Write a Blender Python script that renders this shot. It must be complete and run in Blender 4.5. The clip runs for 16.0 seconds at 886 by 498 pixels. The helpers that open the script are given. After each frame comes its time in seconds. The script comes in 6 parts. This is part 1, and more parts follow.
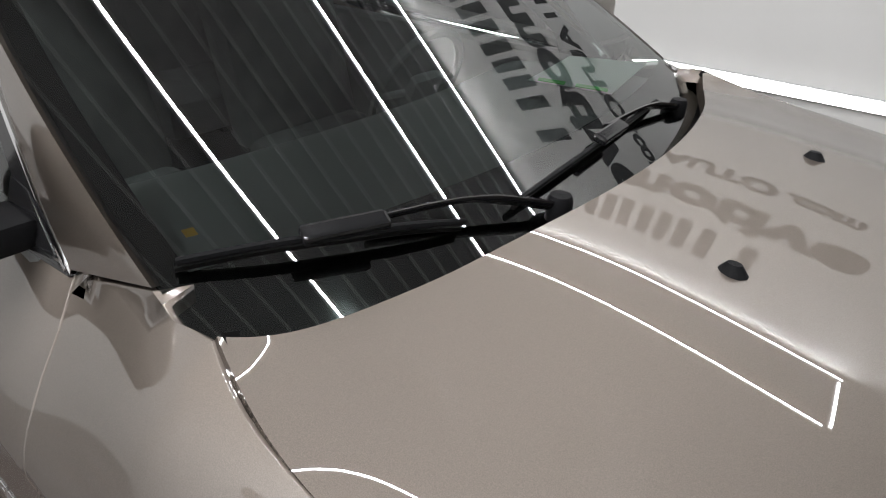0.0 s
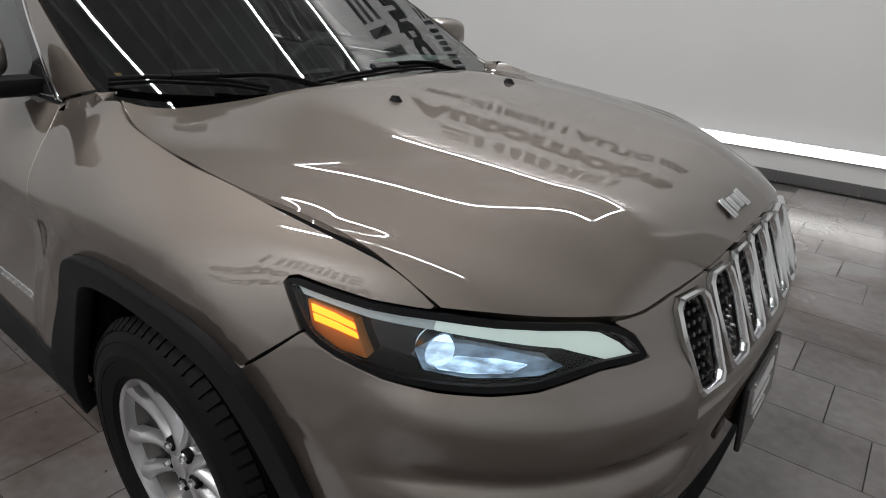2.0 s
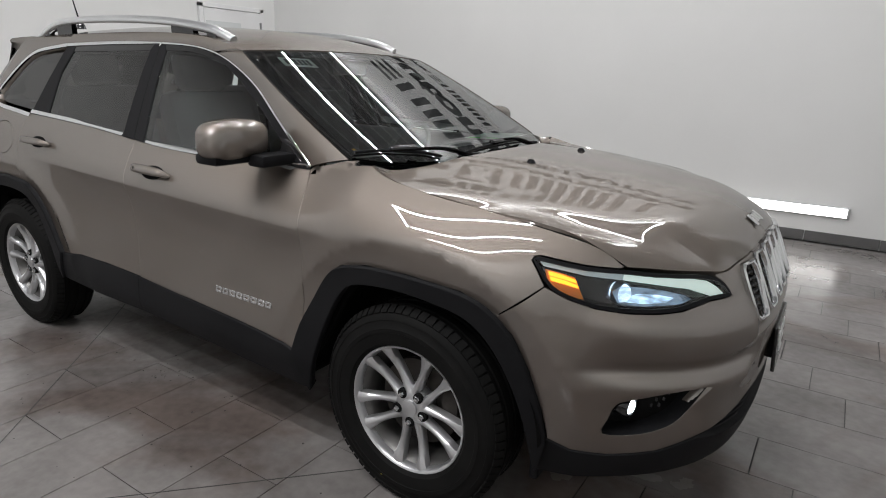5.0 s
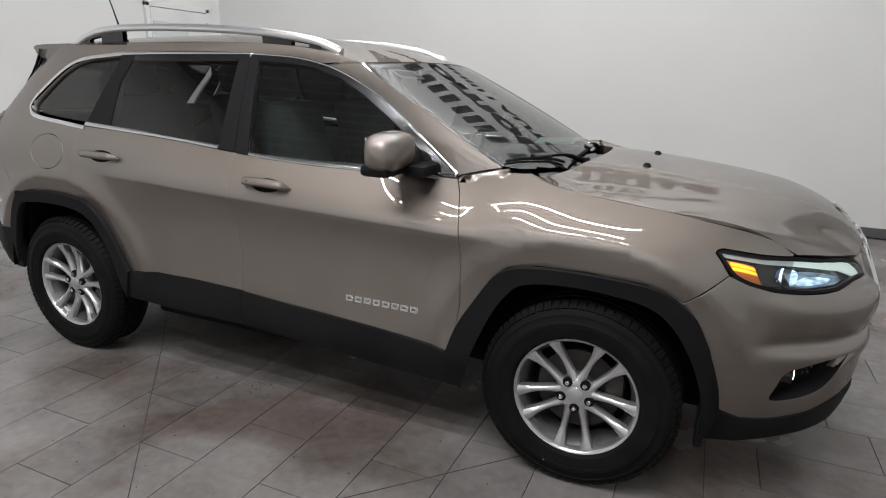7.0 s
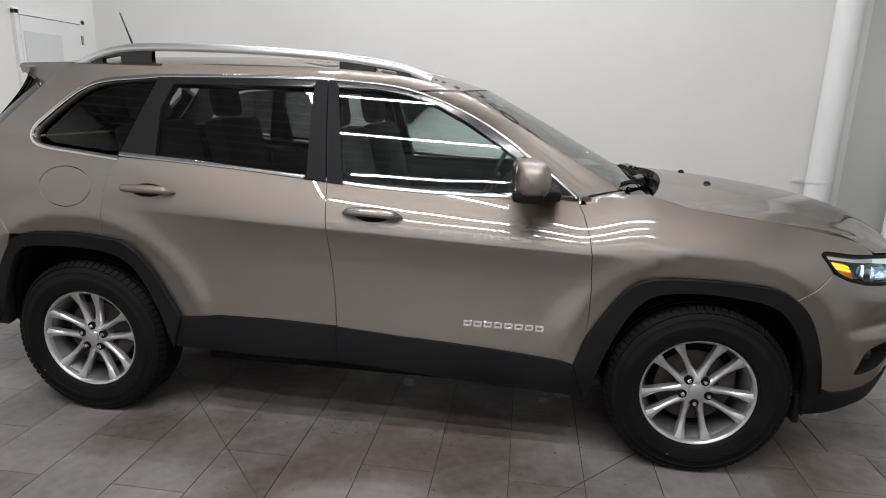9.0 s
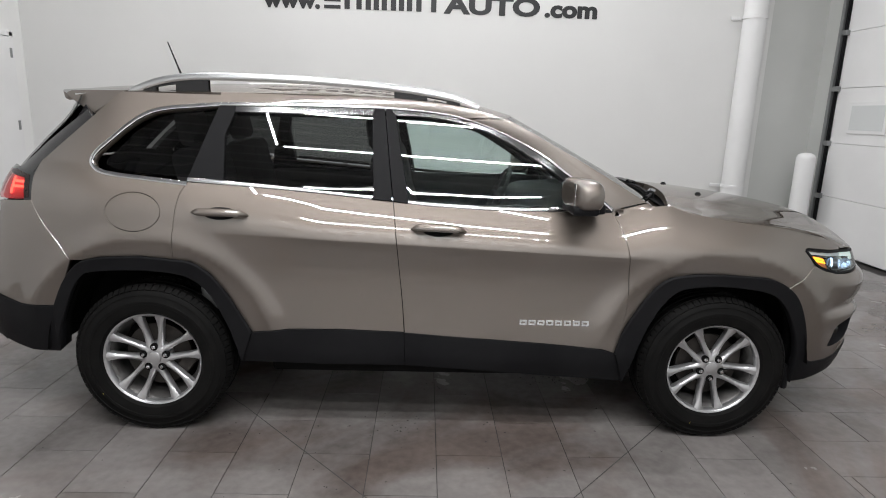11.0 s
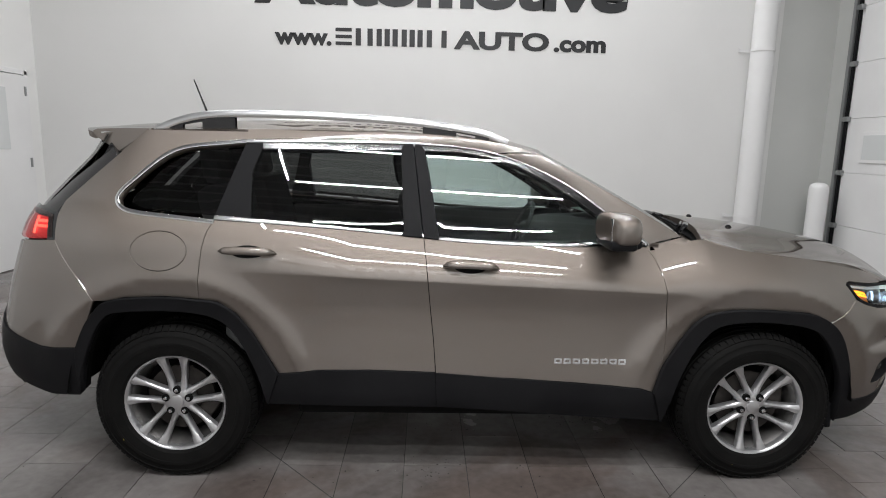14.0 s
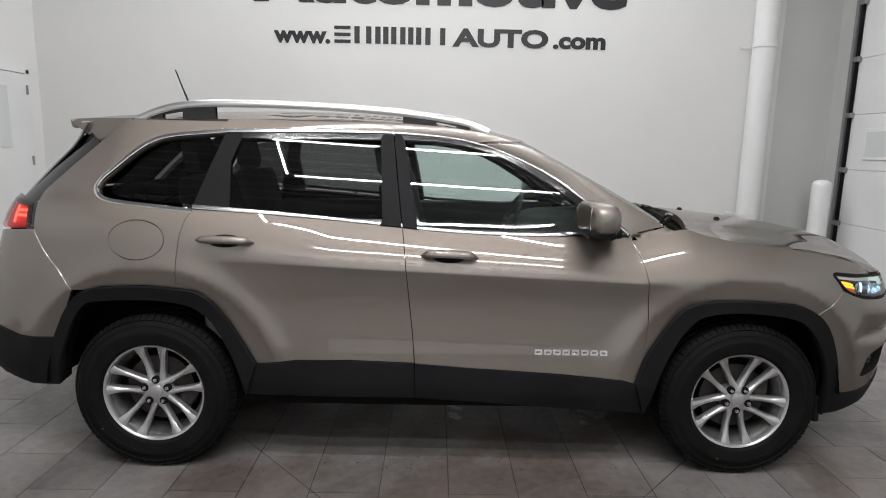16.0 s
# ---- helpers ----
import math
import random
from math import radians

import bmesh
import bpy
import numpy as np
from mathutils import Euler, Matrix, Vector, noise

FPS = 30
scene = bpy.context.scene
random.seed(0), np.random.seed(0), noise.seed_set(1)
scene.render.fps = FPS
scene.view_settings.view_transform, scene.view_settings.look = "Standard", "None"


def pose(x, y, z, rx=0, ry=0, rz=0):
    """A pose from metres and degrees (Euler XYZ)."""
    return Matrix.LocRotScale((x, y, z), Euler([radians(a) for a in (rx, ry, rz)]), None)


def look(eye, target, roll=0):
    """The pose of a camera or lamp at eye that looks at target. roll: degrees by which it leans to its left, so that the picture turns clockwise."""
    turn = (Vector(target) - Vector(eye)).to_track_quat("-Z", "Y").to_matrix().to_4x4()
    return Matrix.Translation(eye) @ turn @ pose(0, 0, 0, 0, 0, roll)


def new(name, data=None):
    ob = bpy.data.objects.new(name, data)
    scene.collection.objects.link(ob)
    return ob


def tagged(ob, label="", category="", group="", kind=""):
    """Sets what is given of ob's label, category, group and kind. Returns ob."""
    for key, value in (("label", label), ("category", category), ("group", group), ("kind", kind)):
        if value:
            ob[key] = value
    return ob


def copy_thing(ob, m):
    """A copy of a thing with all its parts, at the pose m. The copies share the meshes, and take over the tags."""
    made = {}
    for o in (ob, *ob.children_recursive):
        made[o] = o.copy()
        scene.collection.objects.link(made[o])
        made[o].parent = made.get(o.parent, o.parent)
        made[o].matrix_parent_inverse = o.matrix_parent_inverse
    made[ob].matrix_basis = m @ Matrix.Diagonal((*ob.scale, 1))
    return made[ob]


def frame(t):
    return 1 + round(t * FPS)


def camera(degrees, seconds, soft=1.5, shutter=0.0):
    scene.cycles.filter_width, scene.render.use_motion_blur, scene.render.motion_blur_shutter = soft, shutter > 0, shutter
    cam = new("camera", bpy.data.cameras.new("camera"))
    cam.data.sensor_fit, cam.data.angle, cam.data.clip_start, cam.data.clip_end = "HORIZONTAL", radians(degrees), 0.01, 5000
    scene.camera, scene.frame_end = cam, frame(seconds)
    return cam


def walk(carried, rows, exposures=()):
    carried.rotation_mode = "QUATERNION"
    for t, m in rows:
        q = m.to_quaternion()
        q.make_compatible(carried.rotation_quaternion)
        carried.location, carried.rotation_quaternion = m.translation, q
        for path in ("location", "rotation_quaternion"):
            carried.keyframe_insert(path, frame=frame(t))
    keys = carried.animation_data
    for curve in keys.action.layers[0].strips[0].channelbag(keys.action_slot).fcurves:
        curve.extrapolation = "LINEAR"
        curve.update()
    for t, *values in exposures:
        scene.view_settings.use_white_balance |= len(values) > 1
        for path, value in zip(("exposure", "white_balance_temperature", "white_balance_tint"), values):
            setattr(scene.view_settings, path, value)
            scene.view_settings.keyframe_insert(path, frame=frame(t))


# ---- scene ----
import functools

cam = camera(72.5, 16.0, soft=1.0)
PATH = [
    (0, (1.554, -0.986, 1.54), (0.523, 0.386, 0.514), 2.7),
    (0.5, (1.795, -1.163, 1.523), (0.705, 0.299, 0.702), 2.3),
    (1, (2.027, -1.271, 1.503), (0.95, 0.213, 0.703), 2.8),
    (1.5, (2.269, -1.314, 1.414), (1.174, 0.167, 0.635), 2.2),
    (2, (2.479, -1.365, 1.389), (1.354, 0.093, 0.609), 2.2),
    (2.5, (2.645, -1.481, 1.386), (1.496, -0.042, 0.606), 2.0),
    (3, (2.709, -1.591, 1.395), (1.562, -0.15, 0.614), 2.1),
    (3.5, (2.651, -1.736, 1.415), (1.498, -0.269, 0.695), 1.8),
    (4, (2.574, -1.898, 1.415), (1.433, -0.363, 0.83), 1.4),
    (4.5, (2.517, -2.151, 1.441), (1.431, -0.567, 0.882), 1.4),
    (5, (2.432, -2.341, 1.448), (1.382, -0.73, 0.897), 1.5),
    (5.2, (2.373, -2.387, 1.433), (1.337, -0.767, 0.883), 1.4),
    (7.3, (1.518, -2.959, 1.506), (0.845, -1.157, 0.957), 1.5),
    (7.5, (1.397, -2.989, 1.521), (0.789, -1.164, 0.974), 1.6),
    (8, (1.147, -3.138, 1.517), (0.642, -1.273, 1.0), 1.8),
    (8.5, (0.893, -3.279, 1.532), (0.513, -1.378, 1.04), 1.7),
    (9, (0.6, -3.266, 1.488), (0.347, -1.34, 1.01), 1.9),
    (9.2, (0.482, -3.248, 1.491), (0.284, -1.315, 1.02), 1.9),
    (11.5, (-0.155, -3.655, 1.574), (-0.072, -1.706, 1.132), 1.7),
    (12, (-0.213, -3.653, 1.587), (-0.127, -1.704, 1.148), 1.5),
    (12.5, (-0.227, -3.638, 1.583), (-0.143, -1.684, 1.167), 1.4),
    (13, (-0.228, -3.61, 1.563), (-0.152, -1.642, 1.211), 1.4),
    (13.5, (-0.23, -3.571, 1.573), (-0.163, -1.601, 1.232), 1.4),
    (14, (-0.223, -3.532, 1.561), (-0.161, -1.563, 1.219), 1.3),
    (14.5, (-0.201, -3.516, 1.538), (-0.143, -1.546, 1.195), 1.2),
    (15, (-0.165, -3.508, 1.518), (-0.116, -1.537, 1.181), 1.2),
    (15.5, (-0.125, -3.515, 1.494), (-0.084, -1.542, 1.164), 1.1),
    (16, (-0.082, -3.522, 1.503), (-0.052, -1.55, 1.168), 1.2),
]
walk(cam, [(t, look(eye, target, roll)) for t, eye, target, roll in PATH],
     exposures=((0.0, 0.25), (0.5, -0.02), (1.0, -0.14), (1.5, -0.22), (2.0, -0.22), (3.0, 0.0), (5.0, 0.0), (7.5, 0.12), (9.0, 0.16), (11.5, 0.22), (13.0, 0.13), (16.0, 0.08)))

# ---- light ----
world = bpy.data.worlds.new("room_dark")
scene.world = world
world.use_nodes = True
world.node_tree.nodes["Background"].inputs[0].default_value = (0.5, 0.52, 0.55, 1)
world.node_tree.nodes["Background"].inputs[1].default_value = 0.02
LED = 385.0           # strength of the ceiling tubes
LED_LOW = 7.0         # strength of the low wall strip
CEIL = 5.45
FAR, NEAR, WEST, EAST = 4.35, -6.7, -5.07, 5.0


# ---- materials ----
def material(name, colour, rough=0.5, metal=0.0, coat=0.0, coat_rough=0.03, spec=0.5):
    m = bpy.data.materials.new(name)
    m.use_nodes = True
    b = m.node_tree.nodes["Principled BSDF"]
    b.inputs["Base Color"].default_value = (*colour, 1)
    b.inputs["Roughness"].default_value = rough
    b.inputs["Metallic"].default_value = metal
    b.inputs["Coat Weight"].default_value = coat
    b.inputs["Coat Roughness"].default_value = coat_rough
    b.inputs["Specular IOR Level"].default_value = spec
    return m


def varied(m, low, high, scale, rough=None, bump=0.0, detail=6.0, stretch=(1, 1, 1), bump_scale=None):
    """Noise between two colours, a roughness range and a fine relief, in object space."""
    t = m.node_tree
    b = t.nodes["Principled BSDF"]
    co = t.nodes.new("ShaderNodeTexCoord")
    mp = t.nodes.new("ShaderNodeMapping")
    mp.inputs["Scale"].default_value = stretch
    t.links.new(co.outputs["Object"], mp.inputs["Vector"])
    n = t.nodes.new("ShaderNodeTexNoise")
    n.inputs["Scale"].default_value, n.inputs["Detail"].default_value = scale, detail
    t.links.new(mp.outputs[0], n.inputs["Vector"])
    r = t.nodes.new("ShaderNodeValToRGB")
    r.color_ramp.elements[0].position, r.color_ramp.elements[1].position = 0.3, 0.7
    r.color_ramp.elements[0].color, r.color_ramp.elements[1].color = (*low, 1), (*high, 1)
    t.links.new(n.outputs["Fac"], r.inputs["Fac"])
    t.links.new(r.outputs["Color"], b.inputs["Base Color"])
    if rough:
        mr = t.nodes.new("ShaderNodeMapRange")
        mr.inputs["To Min"].default_value, mr.inputs["To Max"].default_value = rough
        t.links.new(n.outputs["Fac"], mr.inputs["Value"])
        t.links.new(mr.outputs[0], b.inputs["Roughness"])
    if bump:
        n2 = t.nodes.new("ShaderNodeTexNoise")
        n2.inputs["Scale"].default_value, n2.inputs["Detail"].default_value = bump_scale or scale * 12, 4
        t.links.new(mp.outputs[0], n2.inputs["Vector"])
        bp = t.nodes.new("ShaderNodeBump")
        bp.inputs["Strength"].default_value, bp.inputs["Distance"].default_value = bump, 0.002
        t.links.new(n2.outputs["Fac"], bp.inputs["Height"])
        t.links.new(bp.outputs[0], b.inputs["Normal"])
    return m


def glowing(name, colour, strength):
    m = material(name, colour, 0.4)
    b = m.node_tree.nodes["Principled BSDF"]
    b.inputs["Emission Color"].default_value, b.inputs["Emission Strength"].default_value = (*colour, 1), strength
    return m


def clear(name, tint, gloss_rough=0.0, ior=1.5):
    """Thin tinted pane: lets light through straight, with a Fresnel gloss."""
    m = bpy.data.materials.new(name)
    m.use_nodes = True
    t = m.node_tree
    t.nodes.remove(t.nodes["Principled BSDF"])
    f, tr, g, mx = (t.nodes.new(k) for k in ("ShaderNodeFresnel", "ShaderNodeBsdfTransparent", "ShaderNodeBsdfGlossy", "ShaderNodeMixShader"))
    f.inputs["IOR"].default_value = ior
    tr.inputs["Color"].default_value = (*tint, 1)
    g.inputs["Roughness"].default_value = gloss_rough
    t.links.new(f.outputs[0], mx.inputs[0]), t.links.new(tr.outputs[0], mx.inputs[1]), t.links.new(g.outputs[0], mx.inputs[2])
    t.links.new(mx.outputs[0], t.nodes["Material Output"].inputs[0])
    return m


def paint_material():
    """Metallic flake under a clear coat: dull base, soft flake lobe, sharp coat."""
    m = bpy.data.materials.new("metallic_brown_paint")
    m.use_nodes = True
    t = m.node_tree
    t.nodes.remove(t.nodes["Principled BSDF"])
    co = t.nodes.new("ShaderNodeTexCoord")
    n = t.nodes.new("ShaderNodeTexNoise")
    n.inputs["Scale"].default_value, n.inputs["Detail"].default_value = 900, 2
    t.links.new(co.outputs["Object"], n.inputs["Vector"])

    def ramp(low, high):
        r = t.nodes.new("ShaderNodeValToRGB")
        r.color_ramp.elements[0].position, r.color_ramp.elements[1].position = 0.35, 0.75
        r.color_ramp.elements[0].color, r.color_ramp.elements[1].color = (*low, 1), (*high, 1)
        t.links.new(n.outputs["Fac"], r.inputs["Fac"])
        return r.outputs["Color"]
    base, flake, coat, fres = (t.nodes.new(k) for k in ("ShaderNodeBsdfDiffuse", "ShaderNodeBsdfAnisotropic", "ShaderNodeBsdfAnisotropic", "ShaderNodeFresnel"))
    flake.distribution, flake.inputs["Roughness"].default_value = "BECKMANN", 0.56
    coat.inputs["Roughness"].default_value = 0.004
    fres.inputs["IOR"].default_value = 2.15
    t.links.new(ramp((0.085, 0.072, 0.062), (0.115, 0.098, 0.085)), base.inputs["Color"])
    t.links.new(ramp((0.20, 0.172, 0.150), (0.26, 0.224, 0.197)), flake.inputs["Color"])
    under, top = t.nodes.new("ShaderNodeMixShader"), t.nodes.new("ShaderNodeMixShader")
    under.inputs[0].default_value = 0.72
    t.links.new(base.outputs[0], under.inputs[1]), t.links.new(flake.outputs[0], under.inputs[2])
    t.links.new(fres.outputs[0], top.inputs[0]), t.links.new(under.outputs[0], top.inputs[1]), t.links.new(coat.outputs[0], top.inputs[2])
    t.links.new(top.outputs[0], t.nodes["Material Output"].inputs[0])
    return m


PAINT = paint_material()
CLAD = varied(material("black_grained_plastic", (0.009, 0.009, 0.010), 0.6, spec=0.08), (0.007, 0.007, 0.008), (0.012, 0.012, 0.013), 3, (0.45, 0.6), 0.25, bump_scale=700)
GLOSS_BLACK = material("gloss_black_trim", (0.012, 0.012, 0.013), 0.12)
SATIN_BLACK = material("satin_black_pillar", (0.010, 0.010, 0.011), 0.55, spec=0.1)
# near-black that puts the shade of gaps and recesses into the colour
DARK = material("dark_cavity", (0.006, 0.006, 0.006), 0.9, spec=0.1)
CHROME = material("chrome", (0.72, 0.73, 0.74), 0.14, 1.0)
SILVER = material("satin_silver", (0.66, 0.67, 0.68), 0.28, 0.9)
ALLOY = varied(material("silver_alloy", (0.5, 0.5, 0.51), 0.3, 0.85), (0.46, 0.46, 0.47), (0.54, 0.54, 0.55), 6, (0.26, 0.36))
# the barrel's alloy, darkened to hold the shade behind the spokes
ALLOY_SHADED = varied(material("shaded_alloy_barrel", (0.14, 0.136, 0.132), 0.4, 0.8), (0.09, 0.087, 0.084), (0.18, 0.175, 0.17), 9, (0.3, 0.5))
RUBBER = varied(material("tyre_rubber", (0.008, 0.008, 0.008), 0.65, spec=0.09), (0.004, 0.004, 0.004), (0.008, 0.0077, 0.0074), 9, (0.55, 0.8), 0.15)
STEEL = varied(material("brake_steel", (0.05, 0.045, 0.042), 0.6, 0.6), (0.03, 0.027, 0.025), (0.07, 0.062, 0.056), 14, (0.5, 0.7))
GLASS = clear("green_tinted_glass", (0.80, 0.90, 0.87), ior=2.2)
GLASS_SIDE = clear("side_glass", (0.84, 0.95, 0.92), ior=1.9)
GLASS_REAR = clear("dark_privacy_glass", (0.13, 0.135, 0.135), ior=1.6)
GLASS_DARK = clear("privacy_glass", (0.33, 0.345, 0.34), ior=1.65)
LENS = clear("clear_lens", (0.95, 0.96, 0.97))
AMBER_LENS = clear("amber_lens", (0.95, 0.45, 0.05))
RED_LENS = clear("red_lens", (0.9, 0.35, 0.35))
AMBER = glowing("amber_lamp", (1.0, 0.38, 0.02), 2.2)
AMBER_DIM = material("amber_reflector", (0.75, 0.26, 0.03), 0.3)
LAMP = glowing("lit_projector", (0.62, 0.80, 1.0), 1.5)


def reflector_glow(strength):
    """Clear sheet that glows unevenly, in place of lamp light on the reflector."""
    m = bpy.data.materials.new("reflector_glow_sheet")
    m.use_nodes = True
    t = m.node_tree
    t.nodes.remove(t.nodes["Principled BSDF"])
    co, mp, n, r, e, tr, mx = (t.nodes.new(k) for k in ("ShaderNodeTexCoord", "ShaderNodeMapping", "ShaderNodeTexNoise", "ShaderNodeValToRGB", "ShaderNodeEmission", "ShaderNodeBsdfTransparent", "ShaderNodeMixShader"))
    mp.inputs["Scale"].default_value = (22, 22, 60)
    n.inputs["Scale"].default_value, n.inputs["Detail"].default_value = 1.0, 3
    r.color_ramp.elements[0].position, r.color_ramp.elements[1].position = 0.38, 0.68
    r.color_ramp.elements[0].color, r.color_ramp.elements[1].color = (0.1, 0.1, 0.1, 1), (0.85, 0.85, 0.85, 1)
    e.inputs["Color"].default_value, e.inputs["Strength"].default_value = (0.5, 0.74, 1.0, 1), strength
    t.links.new(co.outputs["Object"], mp.inputs["Vector"]), t.links.new(mp.outputs[0], n.inputs["Vector"]), t.links.new(n.outputs["Fac"], r.inputs["Fac"])
    t.links.new(r.outputs["Color"], mx.inputs[0]), t.links.new(tr.outputs[0], mx.inputs[1]), t.links.new(e.outputs[0], mx.inputs[2])
    t.links.new(mx.outputs[0], t.nodes["Material Output"].inputs[0])
    return m


REFLECTOR_GLOW, REFLECTOR_GLOW_CORE = reflector_glow(0.6), reflector_glow(2.6)
SMOKED = varied(material("smoked_reflector", (0.2, 0.22, 0.24), 0.3, 0.9), (0.12, 0.13, 0.15), (0.34, 0.37, 0.4), 38, (0.2, 0.45))
DRL = glowing("lit_light_guide", (0.74, 0.88, 0.82), 0.5)
GUIDE = glowing("dim_light_guide", (0.50, 0.58, 0.60), 0.25)
FOG = glowing("lit_fog_lamp", (0.85, 0.93, 1.0), 5.0)
TAIL = glowing("lit_tail_lamp", (0.42, 0.012, 0.02), 0.4)
TAIL_HOT = glowing("hot_tail_light", (1.0, 0.22, 0.13), 2.4)
SEAT = varied(material("dark_seat_cloth", (0.085, 0.085, 0.087), 0.85), (0.065, 0.065, 0.067), (0.105, 0.105, 0.107), 12, None, 0.3)
DASH = varied(material("dashboard_plastic", (0.17, 0.175, 0.178), 0.6), (0.15, 0.154, 0.157), (0.19, 0.195, 0.198), 5, (0.5, 0.7), 0.2)
WALL = varied(material("white_wall_paint", (0.74, 0.74, 0.73), 0.45), (0.72, 0.72, 0.71), (0.76, 0.76, 0.75), 0.8, (0.4, 0.5), 0.08, bump_scale=160)
GREY_WALL = varied(material("grey_wall_paint", (0.6, 0.61, 0.59), 0.5), (0.57, 0.58, 0.56), (0.63, 0.64, 0.62), 0.9, (0.45, 0.6), 0.08, bump_scale=160)
DOOR_WHITE = varied(material("white_door_paint", (0.74, 0.74, 0.74), 0.4), (0.71, 0.71, 0.71), (0.76, 0.76, 0.76), 2, (0.35, 0.5))
CEILING = varied(material("dark_metal_ceiling", (0.29, 0.293, 0.3), 0.6), (0.25, 0.253, 0.26), (0.33, 0.333, 0.34), 0.7)
RIB = varied(material("ceiling_rib", (0.55, 0.55, 0.56), 0.5), (0.5, 0.5, 0.51), (0.6, 0.6, 0.61), 2.0)
TUBE = glowing("white_light_tube", (1.0, 0.985, 0.985), 6.0)
LIGHT_LOW = glowing("white_low_strip", (1.0, 0.99, 0.97), LED_LOW)
INK = material("black_sign_vinyl", (0.02, 0.021, 0.023), 0.4)
GROUT = varied(material("dark_grout", (0.03, 0.028, 0.027), 0.9), (0.02, 0.019, 0.018), (0.045, 0.042, 0.04), 8)
BASE_TILE = varied(material("dark_grey_base_tile", (0.11, 0.108, 0.107), 0.4), (0.095, 0.093, 0.092), (0.125, 0.122, 0.12), 3, (0.3, 0.45))
PIPE = varied(material("white_painted_pipe", (0.75, 0.75, 0.75), 0.35), (0.73, 0.73, 0.73), (0.77, 0.77, 0.77), 2, (0.3, 0.4))
ZINC = material("zinc_track", (0.3, 0.31, 0.31), 0.45, 0.8)
PAPER = material("green_white_paper", (0.62, 0.72, 0.66), 0.6)
GREEN = material("bright_green_print", (0.1, 0.75, 0.12), 0.5)
ORANGE = material("orange_print", (0.75, 0.42, 0.04), 0.5)
WHITE = material("white_print", (0.75, 0.75, 0.75), 0.5)


def floor_tile_material():
    m = material("grey_floor_tile", (0.12, 0.11, 0.105), 0.35)
    t = m.node_tree
    b = t.nodes["Principled BSDF"]
    g = t.nodes.new("ShaderNodeNewGeometry")
    info = t.nodes.new("ShaderNodeObjectInfo")
    n = t.nodes.new("ShaderNodeTexNoise")
    n.inputs["Scale"].default_value, n.inputs["Detail"].default_value = 1.6, 8
    n2 = t.nodes.new("ShaderNodeTexNoise")
    n2.inputs["Scale"].default_value, n2.inputs["Detail"].default_value = 22, 6
    t.links.new(g.outputs["Position"], n.inputs["Vector"]), t.links.new(g.outputs["Position"], n2.inputs["Vector"])
    add = t.nodes.new("ShaderNodeMath")
    add.operation = "MULTIPLY_ADD"
    t.links.new(n2.outputs["Fac"], add.inputs[0])
    add.inputs[1].default_value = 0.35
    t.links.new(n.outputs["Fac"], add.inputs[2])
    add2 = t.nodes.new("ShaderNodeMath")
    add2.operation = "MULTIPLY_ADD"
    t.links.new(info.outputs["Random"], add2.inputs[0])
    add2.inputs[1].default_value = 0.16
    t.links.new(add.outputs[0], add2.inputs[2])
    r = t.nodes.new("ShaderNodeValToRGB")
    r.color_ramp.elements[0].position, r.color_ramp.elements[1].position = 0.45, 1.0
    r.color_ramp.elements[0].color, r.color_ramp.elements[1].color = (0.085, 0.078, 0.075, 1), (0.215, 0.2, 0.194, 1)
    t.links.new(add2.outputs[0], r.inputs["Fac"])
    # dried wet marks and brown dust in uneven patches
    n3 = t.nodes.new("ShaderNodeTexNoise")
    n3.inputs["Scale"].default_value, n3.inputs["Detail"].default_value, n3.inputs["Distortion"].default_value = 0.9, 9, 1.2
    t.links.new(g.outputs["Position"], n3.inputs["Vector"])
    r3 = t.nodes.new("ShaderNodeValToRGB")
    r3.color_ramp.elements[0].position, r3.color_ramp.elements[1].position = 0.46, 0.62
    r3.color_ramp.elements[0].color, r3.color_ramp.elements[1].color = (0, 0, 0, 1), (0.85, 0.85, 0.85, 1)
    t.links.new(n3.outputs["Fac"], r3.inputs["Fac"])
    mx = t.nodes.new("ShaderNodeMix")
    mx.data_type, mx.blend_type = "RGBA", "MULTIPLY"
    mx.inputs[7].default_value = (0.62, 0.52, 0.47, 1)
    t.links.new(r3.outputs["Color"], mx.inputs[0]), t.links.new(r.outputs["Color"], mx.inputs[6])
    t.links.new(mx.outputs[2], b.inputs["Base Color"])
    mr = t.nodes.new("ShaderNodeMapRange")
    mr.inputs["To Min"].default_value, mr.inputs["To Max"].default_value = 0.15, 0.34
    t.links.new(n.outputs["Fac"], mr.inputs["Value"]), t.links.new(mr.outputs[0], b.inputs["Roughness"])
    bp = t.nodes.new("ShaderNodeBump")
    bp.inputs["Strength"].default_value, bp.inputs["Distance"].default_value = 0.12, 0.002
    t.links.new(n2.outputs["Fac"], bp.inputs["Height"]), t.links.new(bp.outputs[0], b.inputs["Normal"])
    return m


TILE = floor_tile_material()


# ---- mesh helpers ----
def part(name, data, mat, parent=None, label="", m=None):
    """Links a mesh or bmesh as one object, under a thing or a part."""
    if isinstance(data, bmesh.types.BMesh):
        me = bpy.data.meshes.new(name)
        data.to_mesh(me)
        data.free()
    else:
        me = data
    if not me.materials:
        me.materials.append(mat)
    ob = new(name, me)
    ob.parent = parent
    if m is not None:
        ob.matrix_basis = m
    return tagged(ob, label)


def thing(name, label, category, group="", kind="", at=(0, 0, 0)):
    ob = new(name)
    ob.empty_display_size = 0.1
    ob.location = at
    return tagged(ob, label, category, group, kind)


